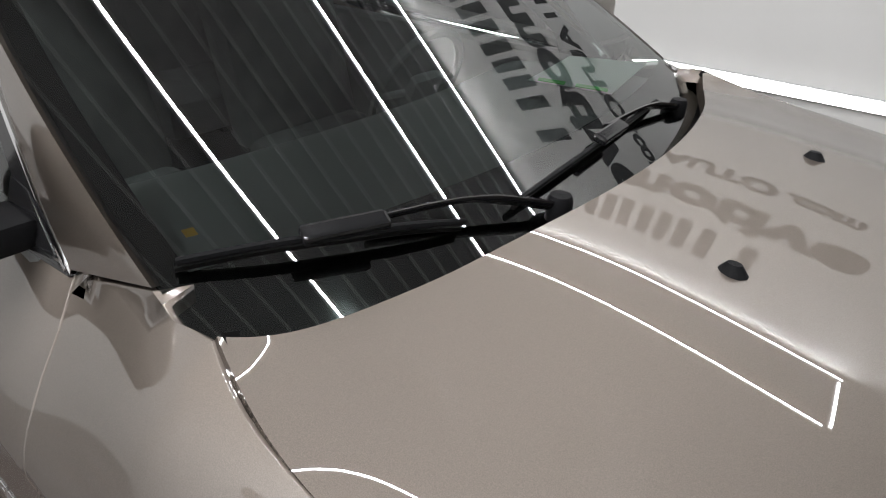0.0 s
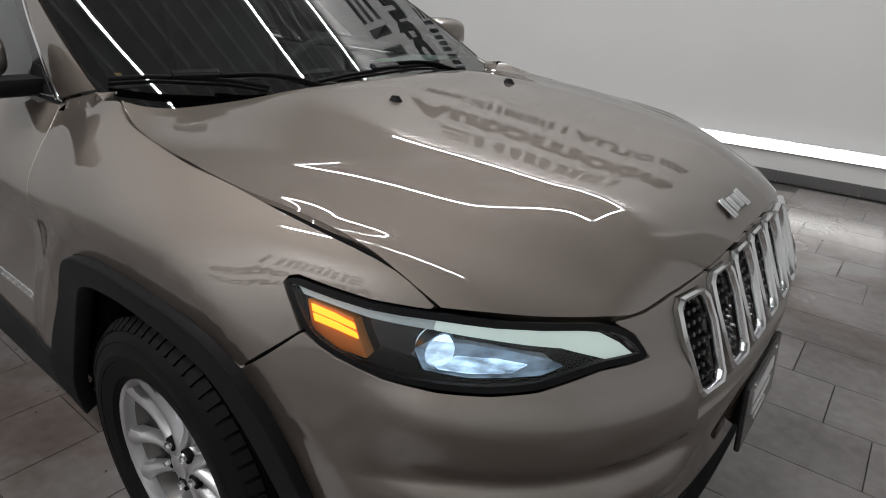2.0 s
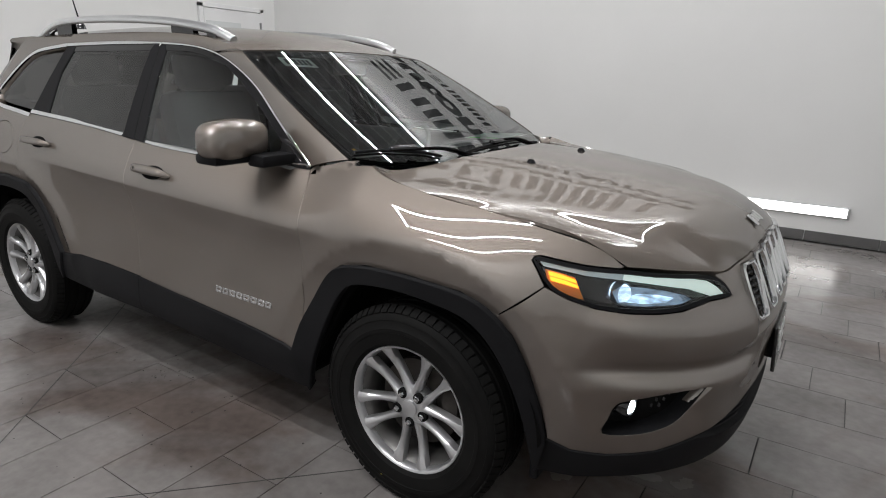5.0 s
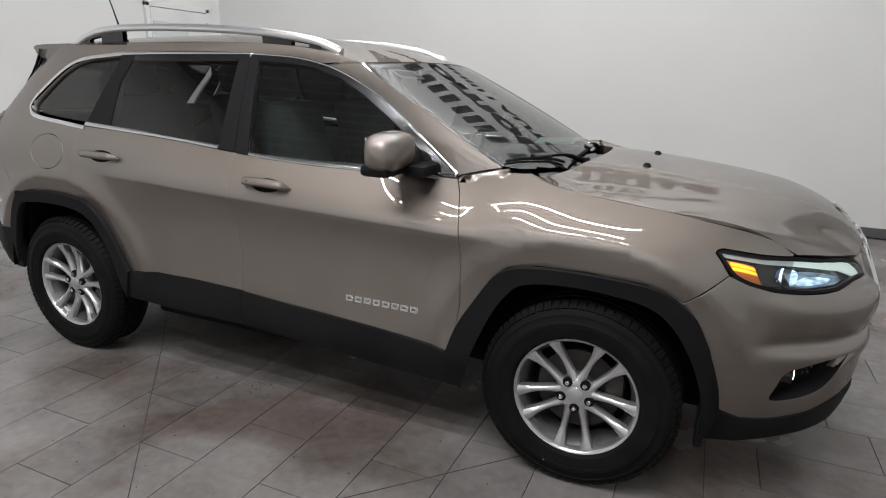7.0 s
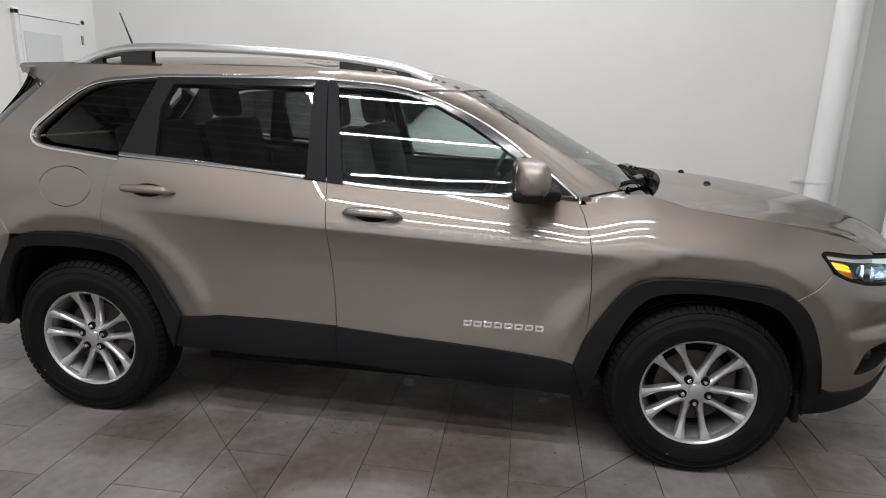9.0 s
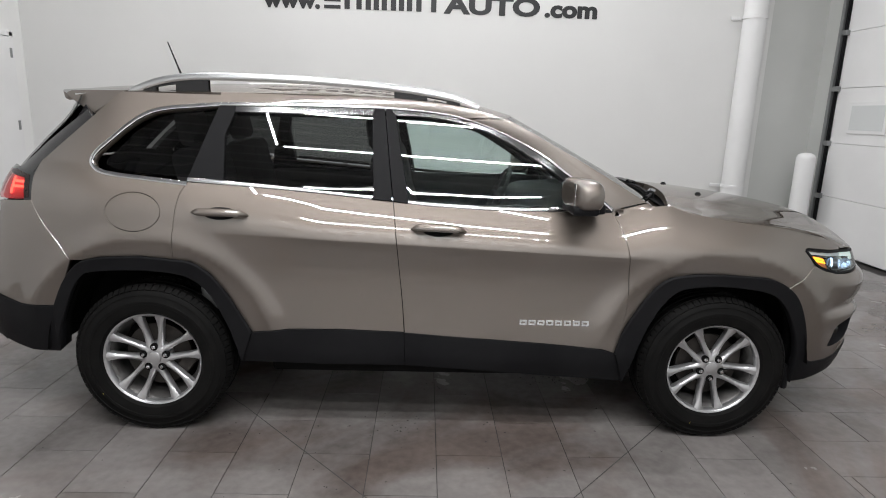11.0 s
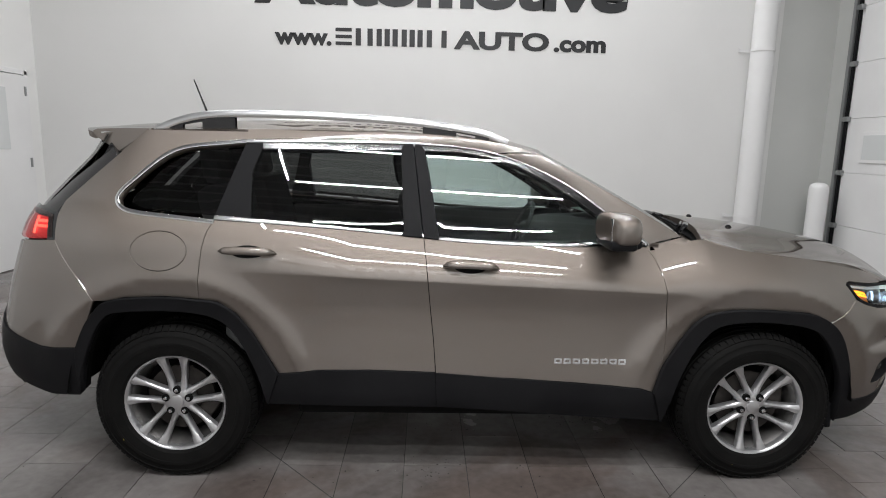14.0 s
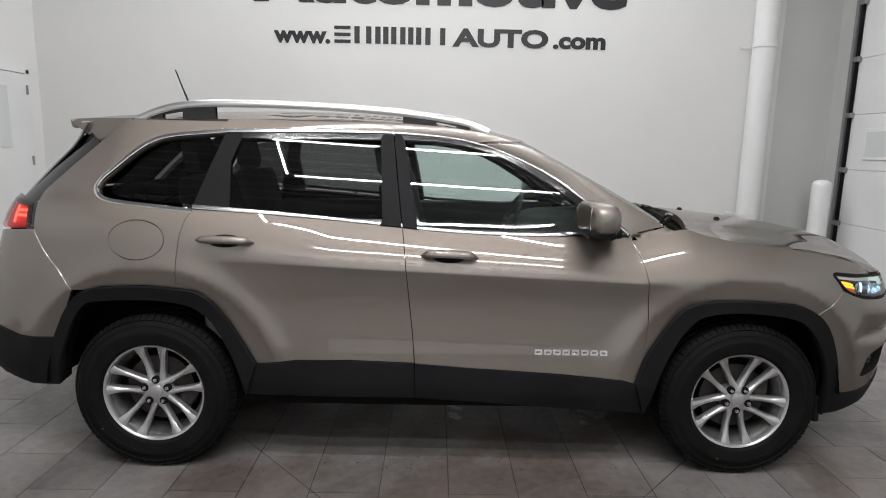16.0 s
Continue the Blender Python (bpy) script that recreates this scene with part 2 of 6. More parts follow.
def box(sx, sy, sz, cx=0.0, cy=0.0, cz=0.0, bevel=0.0, bm=None):
    bm = bm or bmesh.new()
    v = bmesh.ops.create_cube(bm, size=1)["verts"]
    bmesh.ops.transform(bm, matrix=Matrix.Translation((cx, cy, cz)) @ Matrix.Diagonal((sx, sy, sz, 1)), verts=v)
    if bevel:
        es = list({e for a in v for e in a.link_edges})
        bmesh.ops.bevel(bm, geom=es, offset=bevel, segments=2, profile=0.5, affect="EDGES")
    return bm


def smooth_mesh(me, angle=40):
    me.polygons.foreach_set("use_smooth", [True] * len(me.polygons))
    me.set_sharp_from_angle(angle=radians(angle))
    return me


def to_mesh(bm, name="mesh", angle=40):
    me = bpy.data.meshes.new(name)
    bm.to_mesh(me)
    bm.free()
    return smooth_mesh(me, angle)


def raw_mesh(name, verts, faces, normals=None, angle=40):
    me = bpy.data.meshes.new(name)
    me.from_pydata([tuple(v) for v in verts], [], faces)
    me.validate()
    if normals is not None:
        me.polygons.foreach_set("use_smooth", [True] * len(me.polygons))
        me.normals_split_custom_set_from_vertices([tuple(n) for n in normals])
    else:
        smooth_mesh(me, angle)
    return me


def outward(me):
    """Turns the faces of a closed mesh outwards."""
    bm = bmesh.new()
    bm.from_mesh(me)
    bmesh.ops.recalc_face_normals(bm, faces=bm.faces)
    bm.to_mesh(me)
    bm.free()
    return me


def lathe(profile, steps=64, axis="Y", closed=False):
    """Turns (radius, along) points round the axis."""
    verts, faces = [], []
    n = len(profile)
    for i in range(steps):
        a = 2 * math.pi * i / steps
        for r, h in profile:
            verts.append((r * math.cos(a), h, r * math.sin(a)) if axis == "Y" else (r * math.cos(a), r * math.sin(a), h))
    for i in range(steps):
        j = (i + 1) % steps
        for k in range(n if closed else n - 1):
            l = (k + 1) % n
            faces.append((i * n + k, i * n + l, j * n + l, j * n + k))
    return raw_mesh("lathe", verts, faces)


def tube(points, radius, sides=10, closed=False, flat=1.0):
    """A swept rod along 3D points."""
    pts = [Vector(p) for p in points]
    verts, faces = [], []
    n = len(pts)
    side = None
    for i, p in enumerate(pts):
        a = pts[(i - 1) % n] if closed or i else p
        b = pts[(i + 1) % n] if closed or i < n - 1 else p
        d = (b - a).normalized()
        if side is None:
            side = d.orthogonal().normalized()
        side = (side - d * side.dot(d)).normalized()
        up = d.cross(side)
        r = radius[i] if isinstance(radius, (list, tuple)) else radius
        for k in range(sides):
            w = 2 * math.pi * k / sides
            verts.append(p + side * (r * math.cos(w)) + up * (r * flat * math.sin(w)))
    for i in range(n if closed else n - 1):
        j = (i + 1) % n
        for k in range(sides):
            l = (k + 1) % sides
            faces.append((i * sides + k, i * sides + l, j * sides + l, j * sides + k))
    if not closed:
        faces += [tuple(range(sides - 1, -1, -1)), tuple((n - 1) * sides + k for k in range(sides))]
    return raw_mesh("tube", verts, faces)


def smooth_at(x, pts):
    """A smooth curve through (x, y) points."""
    if x <= pts[0][0]:
        return pts[0][1]
    if x >= pts[-1][0]:
        return pts[-1][1]
    i = max(k for k in range(len(pts) - 1) if x >= pts[k][0])
    (x0, y0), (x1, y1) = pts[i], pts[i + 1]

    def slope(j):
        a, b = pts[max(j - 1, 0)], pts[min(j + 1, len(pts) - 1)]
        return (b[1] - a[1]) / (b[0] - a[0])
    h = x1 - x0
    t = (x - x0) / h
    return (2 * t**3 - 3 * t * t + 1) * y0 + (t**3 - 2 * t * t + t) * h * slope(i) + (3 * t * t - 2 * t**3) * y1 + (t**3 - t * t) * h * slope(i + 1)


@functools.lru_cache(None)
def bends(pts):
    """Second derivatives of the natural cubic through (x, y) points."""
    x, y = np.array(pts).T
    n, h = len(x), np.diff(x)
    a, b = np.eye(n), np.zeros(n)
    for i in range(1, n - 1):
        a[i, i - 1:i + 2] = h[i - 1], 2 * (h[i - 1] + h[i]), h[i]
        b[i] = 6 * ((y[i + 1] - y[i]) / h[i] - (y[i] - y[i - 1]) / h[i - 1])
    return np.linalg.solve(a, b)


def fair_at(x, pts):
    """A curve of even bend through (x, y) points, for surfaces that mirror the room."""
    m = bends(tuple(pts))
    i = min(max(sum(x >= p[0] for p in pts) - 1, 0), len(pts) - 2)
    (x0, y0), (x1, y1) = pts[i], pts[i + 1]
    h = x1 - x0
    a, b = (x1 - x) / h, (x - x0) / h
    return float(a * y0 + b * y1 + ((a**3 - a) * m[i] + (b**3 - b) * m[i + 1]) * h * h / 6)


def spline(points, per=8, closed=False):
    """Catmull-Rom points through 2D or 3D points."""
    pts = [Vector(p) for p in points]
    n, out = len(pts), []
    for i in range(n if closed else n - 1):
        p0 = pts[(i - 1) % n] if closed or i else pts[0]
        p1, p2 = pts[i], pts[(i + 1) % n]
        p3 = pts[(i + 2) % n] if closed or i + 2 < n else pts[-1]
        for k in range(per):
            t = k / per
            out.append(0.5 * (2 * p1 + (p2 - p0) * t + (2 * p0 - 5 * p1 + 4 * p2 - p3) * t * t + (3 * p1 - p0 - 3 * p2 + p3) * t**3))
    if not closed:
        out.append(pts[-1])
    return out


# ---- the car's surface ----
ZT = [(-2.3, 1.30), (-1.61, 1.262), (-0.35, 1.175), (0.8, 1.115), (1.1, 1.148), (1.6, 1.075), (2.0, 0.985), (2.3, 0.95)]
FLANK = [(0.2, 0.80), (0.3, 0.835), (0.45, 0.868), (0.6, 0.881), (0.8, 0.891), (0.93, 0.895), (1.05, 0.890), (1.3, 0.875)]
SHOULDER = [(-2.0, 0.07), (0.5, 0.085), (1.1, 0.135), (1.6, 0.10), (2.0, 0.05), (2.3, 0.05)]
NOSE = [(0.2, 2.22), (0.3, 2.29), (0.44, 2.325), (0.6, 2.335), (0.72, 2.345), (0.78, 2.325), (0.855, 2.295), (0.93, 2.262), (0.98, 2.24), (1.2, 2.1)]
STERN = [(0.2, -2.2), (0.4, -2.36), (0.55, -2.40), (0.7, -2.37), (1.0, -2.27), (1.2, -2.19), (1.35, -2.05), (1.5, -1.90), (1.66, -1.82), (1.8, -1.82)]
XN, XS = 1.3, -1.4


def half_width(x, z):
    zt, d = smooth_at(x, ZT), smooth_at(x, SHOULDER)
    if z > zt:
        k = z - zt
        return fair_at(zt, FLANK) - d - 0.44 * k - 0.2 * k * k
    t = max(0, (z - zt + 0.22) / 0.22)
    r = math.hypot(abs(x) - 1.3525, z - 0.36)
    k = r - 0.585
    arch = 0.016 * (math.exp(k / 0.055) if k < 0 else math.exp(-((k / 0.07) ** 2))) * min(1, max(0, (z - 0.4) / 0.2))
    # crease along the doors: full above, undercut below
    k = z - 0.946 + 0.037 * x
    fade = float(np.interp(x, (-1.15, -0.55, 0.85, 1.1), (0, 1, 1, 0)))
    crease = 0.030 * (math.exp(k / 0.075) if k < 0 else math.exp(-((k / 0.13) ** 2))) * fade
    soft = 0.3 * fade
    # lower doors sweep out again towards the sill
    hollow = 0.052 * max(0, (0.84 - max(z, 0.42)) / 0.36) ** 1.5 * fade
    return fair_at(z, FLANK) - d * (soft * t + (1 - soft) * t * t) + arch + crease + hollow - 0.018 * fade


# arc length of the rounded nose, so that panels can be drawn on it as on paper
ANGLES = np.linspace(0, math.pi / 2, 400)
_px, _py = XN + 1.0 * np.sin(ANGLES) ** (2 / 3), 0.88 * np.cos(ANGLES) ** (2 / 3)
ARC = np.r_[0, np.cumsum(np.hypot(np.diff(_px), np.diff(_py)))]
S_MID = XN + ARC[-1]


def car_point(s, z, out=0.0, sign=-1):
    """The point of the skin at s along the car (arc length round the nose) and height z; out: metres outside the skin."""
    if out:
        p, e = car_point(s, z, 0, sign), 0.004
        n = (car_point(s + e, z, 0, sign) - car_point(s - e, z, 0, sign)).cross(car_point(s, z + e, 0, sign) - car_point(s, z - e, 0, sign))
        n = n.normalized() * (1 if sign < 0 else -1)
        return p + n * out
    flip = 1
    if s > S_MID:
        s, flip = 2 * S_MID - s, -1
    if s > XN:
        a = float(np.interp(s - XN, ARC, ANGLES))
        x = XN + (smooth_at(z, NOSE) - XN) * math.sin(a) ** (2 / 3)
        return Vector((x, sign * flip * half_width(x, z) * max(math.cos(a), 0) ** (2 / 3), z))
    if s < XS:
        u = min(1, (s - XS) / (smooth_at(z, STERN) - XS))
        return Vector((s, sign * half_width(s, z) * (1 - u**3.2) ** (1 / 3.2), z))
    return Vector((s, sign * half_width(s, z), z))


def at_x(x, z):
    """(s, z) of the skin point with that x."""
    if x <= XN:
        return (x, z)
    u = min(1, (x - XN) / (smooth_at(z, NOSE) - XN))
    return (XN + float(np.interp(math.asin(u**1.5), ANGLES, ARC)), z)


def at_y(y, z):
    """(s, z) of the nose point that far to the side (negative: this side)."""
    lo, hi = XN, S_MID
    for _ in range(24):
        mid = (lo + hi) / 2
        lo, hi = (mid, hi) if -car_point(mid, z).y > abs(y) else (lo, mid)
    return (lo, z) if y <= 0 else (2 * S_MID - lo, z)


def inside(p, poly):
    x, y = p
    c = False
    for i in range(len(poly)):
        (x0, y0), (x1, y1) = poly[i - 1], poly[i]
        if (y0 > y) != (y1 > y) and x < (x1 - x0) * (y - y0) / (y1 - y0) + x0:
            c = not c
    return c


def dense(poly, step):
    out = []
    for i in range(len(poly)):
        a, b = Vector(poly[i]), Vector(poly[(i + 1) % len(poly)])
        n = max(1, math.ceil((b - a).length / step))
        out += [a.lerp(b, k / n) for k in range(n)]
    return out


def area(poly):
    return sum(poly[i - 1][0] * poly[i][1] - poly[i][0] * poly[i - 1][1] for i in range(len(poly))) / 2


def shrunk(poly, d):
    """Moves a closed outline inwards by d (outwards if negative)."""
    s = 1 if area(poly) > 0 else -1
    out = []
    for i in range(len(poly)):
        a, p, b = Vector(poly[i - 1][:2]), Vector(poly[i][:2]), Vector(poly[(i + 1) % len(poly)][:2])
        t1, t2 = (p - a).normalized(), (b - p).normalized()
        n = Vector((-t1.y - t2.y, t1.x + t2.x))
        n = n.normalized() if n.length > 1e-6 else Vector((-t1.y, t1.x))
        k = max(0.5, n.dot(Vector((-t1.y, t1.x))))
        out.append(p + n * (s * d / k))
    return out


def panel(name, outline, place, mat, parent, holes=(), step=0.035, depth=0.04, gap=0.0026, label="", sign=-1, lip=0.003, extra=()):
    """A sheet with a turned-in rim, cut to an outline drawn on the car's skin. place(s, z) gives the 3D point."""
    from mathutils.geometry import delaunay_2d_cdt
    loops = [dense(shrunk(outline, gap), step)] + [dense(shrunk(h, -gap), step) for h in holes]
    pts, edges = [], []
    for lp in loops:
        k = len(pts)
        pts += [Vector(p[:2]) for p in lp]
        edges += [(k + i, k + (i + 1) % len(lp)) for i in range(len(lp))]
    xs, zs = [p.x for p in loops[0]], [p.y for p in loops[0]]
    rim = np.array([tuple(p) for p in pts])
    for i in range(int((max(xs) - min(xs)) / step) + 1):
        for j in range(int((max(zs) - min(zs)) / step) + 1):
            q = (min(xs) + (i + 0.5 + 0.25 * (j % 2)) * step, min(zs) + (j + 0.5) * step)
            if inside(q, loops[0]) and not any(inside(q, h) for h in loops[1:]) and np.min(np.hypot(rim[:, 0] - q[0], rim[:, 1] - q[1])) > 0.45 * step:
                pts.append(Vector(q))
    for q in extra:
        if inside(q, loops[0]) and np.min(np.hypot(rim[:, 0] - q[0], rim[:, 1] - q[1])) > 0.006:
            pts.append(Vector(q))
    v2, _, tris, _, _, _ = delaunay_2d_cdt(pts, edges, [], 0, 1e-6)
    tris = [t for t in tris if inside(tuple((v2[t[0]] + v2[t[1]] + v2[t[2]]) / 3), loops[0])
            and not any(inside(tuple((v2[t[0]] + v2[t[1]] + v2[t[2]]) / 3), h) for h in loops[1:])]
    e = 0.004
    verts, normals, faces = [], [], []
    for q in v2:
        verts.append(place(q.x, q.y))
        n = (place(q.x + e, q.y) - place(q.x - e, q.y)).cross(place(q.x, q.y + e) - place(q.x, q.y - e))
        normals.append(n.normalized() * (1 if sign < 0 else -1))
    for t in tris:
        a, b, c = (verts[i] for i in t)
        faces.append(tuple(t) if (b - a).cross(c - a).dot(normals[t[0]]) > 0 else tuple(reversed(t)))
    seen = {}
    for f in faces:
        for i in range(3):
            k = (f[i], f[(i + 1) % 3])
            if (k[1], k[0]) in seen:
                seen.pop((k[1], k[0]))
            else:
                seen[k] = 1

    def lower(i, d, normal):
        verts.append(verts[i] - normals[i] * d)
        normals.append(normal)
        return len(verts) - 1
    for a, b in list(seen):
        o = (verts[b] - verts[a]).cross(normals[a]).normalized()
        a0, b0 = lower(a, lip * 0.3, (normals[a] + o).normalized()), lower(b, lip * 0.3, (normals[b] + o).normalized())
        verts[a0] += o * lip * 0.3
        verts[b0] += o * lip * 0.3
        a1, b1 = lower(a, depth, o), lower(b, depth, o)
        faces += [(b, a, a0, b0), (b0, a0, a1, b1)]
    return part(name, raw_mesh(name, verts, faces, normals), mat, parent, label)


def patch(name, f, nu, nv, mat, parent, label="", flip=False, depth=0.012):
    """A curved sheet f(u, v) over the unit square with a turned-in rim."""
    verts, normals, faces = [], [], []
    e = 1e-3
    for i in range(nu + 1):
        for j in range(nv + 1):
            u, v = i / nu, j / nv
            ua, ub, va, vb = max(u - e, 0), min(u + e, 1), max(v - e, 0), min(v + e, 1)
            verts.append(f(u, v))
            n = (f(ub, v) - f(ua, v)).cross(f(u, vb) - f(u, va))
            normals.append((n if n.length > 1e-12 else Vector((0, 0, 1))).normalized() * (-1 if flip else 1))
    k = nv + 1
    for i in range(nu):
        for j in range(nv):
            q = (i * k + j, (i + 1) * k + j, (i + 1) * k + j + 1, i * k + j + 1)
            faces.append(tuple(reversed(q)) if flip else q)
    rim = [(i * k) for i in range(nu + 1)] + [nu * k + j for j in range(1, nv + 1)] + [i * k + nv for i in range(nu - 1, -1, -1)] + [j for j in range(nv - 1, 0, -1)]
    base = len(verts)
    c = sum((verts[i] for i in rim), Vector()) / len(rim)
    for r in (0, 1):
        for i in rim:
            o = verts[i] - c
            o = (o - normals[i] * o.dot(normals[i])).normalized()
            verts.append(verts[i] - normals[i] * (depth * r))
            normals.append(o)
    m = len(rim)
    for i in range(m):
        j = (i + 1) % m
        q = (base + i, base + m + i, base + m + j, base + j)
        faces.append(tuple(reversed(q)) if flip else q)
    return part(name, raw_mesh(name, verts, faces, normals), mat, parent, label)


def mirrored(poly):
    return [(2 * S_MID - s, z) for s, z in reversed(poly)]


# ---- the room ----
def slab(name, sx, sy, sz, c, mat, kind="structure", label="", category=""):
    return tagged(part(name, box(sx, sy, sz, *c), mat), label, category, kind=kind)


slab("floor", EAST - WEST + 0.4, FAR - NEAR + 0.4, 0.2, ((EAST + WEST) / 2, (FAR + NEAR) / 2, -0.106), GROUT, label="dark grout bed of the tiled showroom floor", category="floor")
floor = bpy.data.objects["floor"]
slab("wall_north", 4.25 - WEST, 0.2, CEIL, ((4.25 + WEST) / 2, FAR + 0.1, CEIL / 2), WALL, label="smooth white painted wall with black lettering", category="wall")
slab("wall_north_east", EAST - 4.25, 0.2, CEIL, ((EAST + 4.25) / 2, FAR + 0.16, CEIL / 2), GREY_WALL, label="pale grey painted wall beside the overhead door", category="wall")
slab("wall_west", 0.2, FAR - NEAR + 0.4, CEIL, (WEST - 0.1, (FAR + NEAR) / 2, CEIL / 2), WALL, label="smooth white painted side wall", category="wall")
slab("wall_east", 0.2, FAR - NEAR + 0.4, CEIL, (EAST + 0.1, (FAR + NEAR) / 2, CEIL / 2), GREY_WALL, label="pale grey painted wall with an overhead door", category="wall")
slab("wall_south", EAST - WEST, 0.2, CEIL, ((EAST + WEST) / 2, NEAR - 0.1, CEIL / 2), WALL, label="smooth white painted wall", category="wall")


def ceiling():
    bm = box(EAST - WEST + 0.4, FAR - NEAR + 0.4, 0.1, (EAST + WEST) / 2, (FAR + NEAR) / 2, CEIL + 0.05)
    n = len(bm.faces)
    y = NEAR + 0.1
    while y < FAR:
        box(EAST - WEST, 0.035, 0.04, (EAST + WEST) / 2, y, CEIL - 0.02, bm=bm)
        y += 0.3
    bm.faces.ensure_lookup_table()
    for f in bm.faces[n:]:
        f.material_index = 1
    ob = tagged(part("ceiling", bm, CEILING), "dark ribbed metal ceiling", "ceiling", kind="structure")
    ob.data.materials.append(RIB)


ceiling()


def light_strip(length, at, turn, label, glow, width=0.025, name="ceiling_light"):
    t = thing(name, label, "light", "light tubes")
    t.matrix_basis = Matrix.Translation(at) @ Matrix.Rotation(turn, 4, "Z")
    part("housing", box(length + 0.04, width + 0.04, 0.05, cz=0.035, bevel=0.004), SILVER, t)
    part("diffuser", box(length, width, 0.03, bevel=0.006), TUBE, t)
    data = bpy.data.lights.new("tube_light", "AREA")
    data.shape, data.size, data.size_y, data.color = "RECTANGLE", length, width, (1.0, 1.0, 1.01)
    data.energy = glow * length * width * math.pi
    lamp = new("tube_light", data)
    lamp.parent = t
    lamp.location = (0, 0, -0.018)
    return t


LZ = CEIL - 0.1
for y, x0, x1 in ((-5.42, -1.53, 2.14), (-4.05, -1.62, 2.0), (-2.95, -1.75, 2.2), (0.54, -2.9, 2.75), (2.77, -3.1, 2.75), (4.2, -2.85, 2.85)):
    light_strip(x1 - x0, ((x0 + x1) / 2, y, LZ), 0, "long white light tube below a dark ceiling", LED * (0.27 if y > 4 else 0.42 if y > 0 else 1.0))
for x, y0, y1 in ((-1.71, -4.0, -3.0), (2.82, 2.82, 4.1), (-3.15, 2.82, 3.6)):
    light_strip(y1 - y0, (x, (y0 + y1) / 2, LZ), math.pi / 2, "short white light tube below a dark ceiling", LED * (1.0 if y1 < 0 else 0.3))

low = thing("wall_light", "long white light strip low on a white wall", "light")
low.location = (-0.02, FAR - 0.02, 0.31)
part("housing", box(5.2, 0.036, 0.1, bevel=0.004), SILVER, low)
part("diffuser", box(5.16, 0.03, 0.085, cy=-0.012, bevel=0.004), LIGHT_LOW, low)

# ---- the car ----
car = thing("car", "metallic brown five-door sport utility car with lit lamps", "car")

ARCH_F, ARCH_R = 1.3525, -1.3525
# outlines on the skin
CLAD_TOP = [(-0.878, 0.511), (-0.70, 0.532), (-0.46, 0.537), (-0.162, 0.529), (0.224, 0.503), (0.504, 0.487), (0.787, 0.465), (0.846, 0.447)]
SILL_BOT = [(-0.93, 0.36), (-0.60, 0.366), (-0.144, 0.366), (0.236, 0.343), (0.522, 0.321), (0.812, 0.306), (0.90, 0.295)]
SEAM_B = [(-0.226, 1.139), (-0.211, 1.024), (-0.192, 0.837), (-0.173, 0.669), (-0.16, 0.518)]
SEAM_C = [(-1.162, 1.205), (-1.189, 1.156), (-1.205, 1.086), (-1.215, 0.983), (-1.222, 0.858)]
SEAM_A = [(0.817, 1.110), (0.845, 1.060), (0.869, 0.987), (0.883, 0.908), (0.892, 0.768), (0.893, 0.653), (0.880, 0.550), (0.846, 0.447)]
BELT = [(-1.162, 1.205), (-0.985, 1.195), (-0.856, 1.187), (-0.596, 1.169), (-0.332, 1.147), (-0.226, 1.139), (-0.067, 1.123), (0.202, 1.111), (0.475, 1.108), (0.817, 1.110)]
FLARE_R = [(-1.785, 0.616), (-1.731, 0.730), (-1.668, 0.815), (-1.626, 0.843), (-1.547, 0.861), (-1.367, 0.869), (-1.222, 0.858), (-1.137, 0.848), (-1.062, 0.797), (-0.989, 0.702), (-0.915, 0.575), (-0.878, 0.511)]
FLARE_R_IN = [(-1.79, 0.425), (-1.765, 0.52), (-1.694, 0.690), (-1.632, 0.775), (-1.565, 0.798), (-1.372, 0.807), (-1.218, 0.795), (-1.129, 0.764), (-1.055, 0.687), (-0.972, 0.516), (-0.93, 0.36)]
FLARE_F = [(0.846, 0.447), (0.886, 0.565), (0.957, 0.683), (1.016, 0.770), (1.079, 0.822), (1.187, 0.843), (1.353, 0.845), (1.553, 0.832), (1.648, 0.797), (1.721, 0.729), (1.775, 0.623), (1.815, 0.50), (1.83, 0.40)]
FLARE_F_IN = [(0.90, 0.295), (0.954, 0.474), (1.019, 0.625), (1.078, 0.719), (1.141, 0.771), (1.277, 0.790), (1.418, 0.786), (1.565, 0.761), (1.649, 0.702), (1.716, 0.596), (1.765, 0.46), (1.79, 0.27)]
SHUT = [(1.096, 1.148), (1.203, 1.116), (1.409, 1.085), (1.61, 1.062), (1.88, 1.010), (1.985, 0.955)]
LAMP_TOP = [(1.753, 0.954), (1.757, 0.963), (1.772, 0.967), (1.796, 0.964), (1.894, 0.952), (1.988, 0.948), (2.059, 0.940), (2.15, 0.928), (2.184, 0.917), (2.211, 0.893), (2.234, 0.856)]
LAMP_LOW = [(2.220, 0.854), (2.191, 0.855), (2.163, 0.846), (2.134, 0.837), (2.082, 0.833), (2.014, 0.834), (1.938, 0.841), (1.864, 0.860), (1.814, 0.884), (1.776, 0.926)]
ZF = [(0.0, 0.957), (0.2, 0.950), (0.40, 0.937), (0.49, 0.924), (0.54, 0.930), (0.63, 0.942), (0.70, 0.952), (0.77, 0.957)]


def curved(pts, per=3):
    return [tuple(p) for p in spline([Vector(p) for p in pts], per)]


FLARE_R_IN, FLARE_F_IN = curved(FLARE_R_IN), curved(FLARE_F_IN)


def nose(pts):
    return [at_x(x, z) for x, z in pts]


def skin(sign, out=0.0):
    return lambda s, z: car_point(s, z, out, sign)


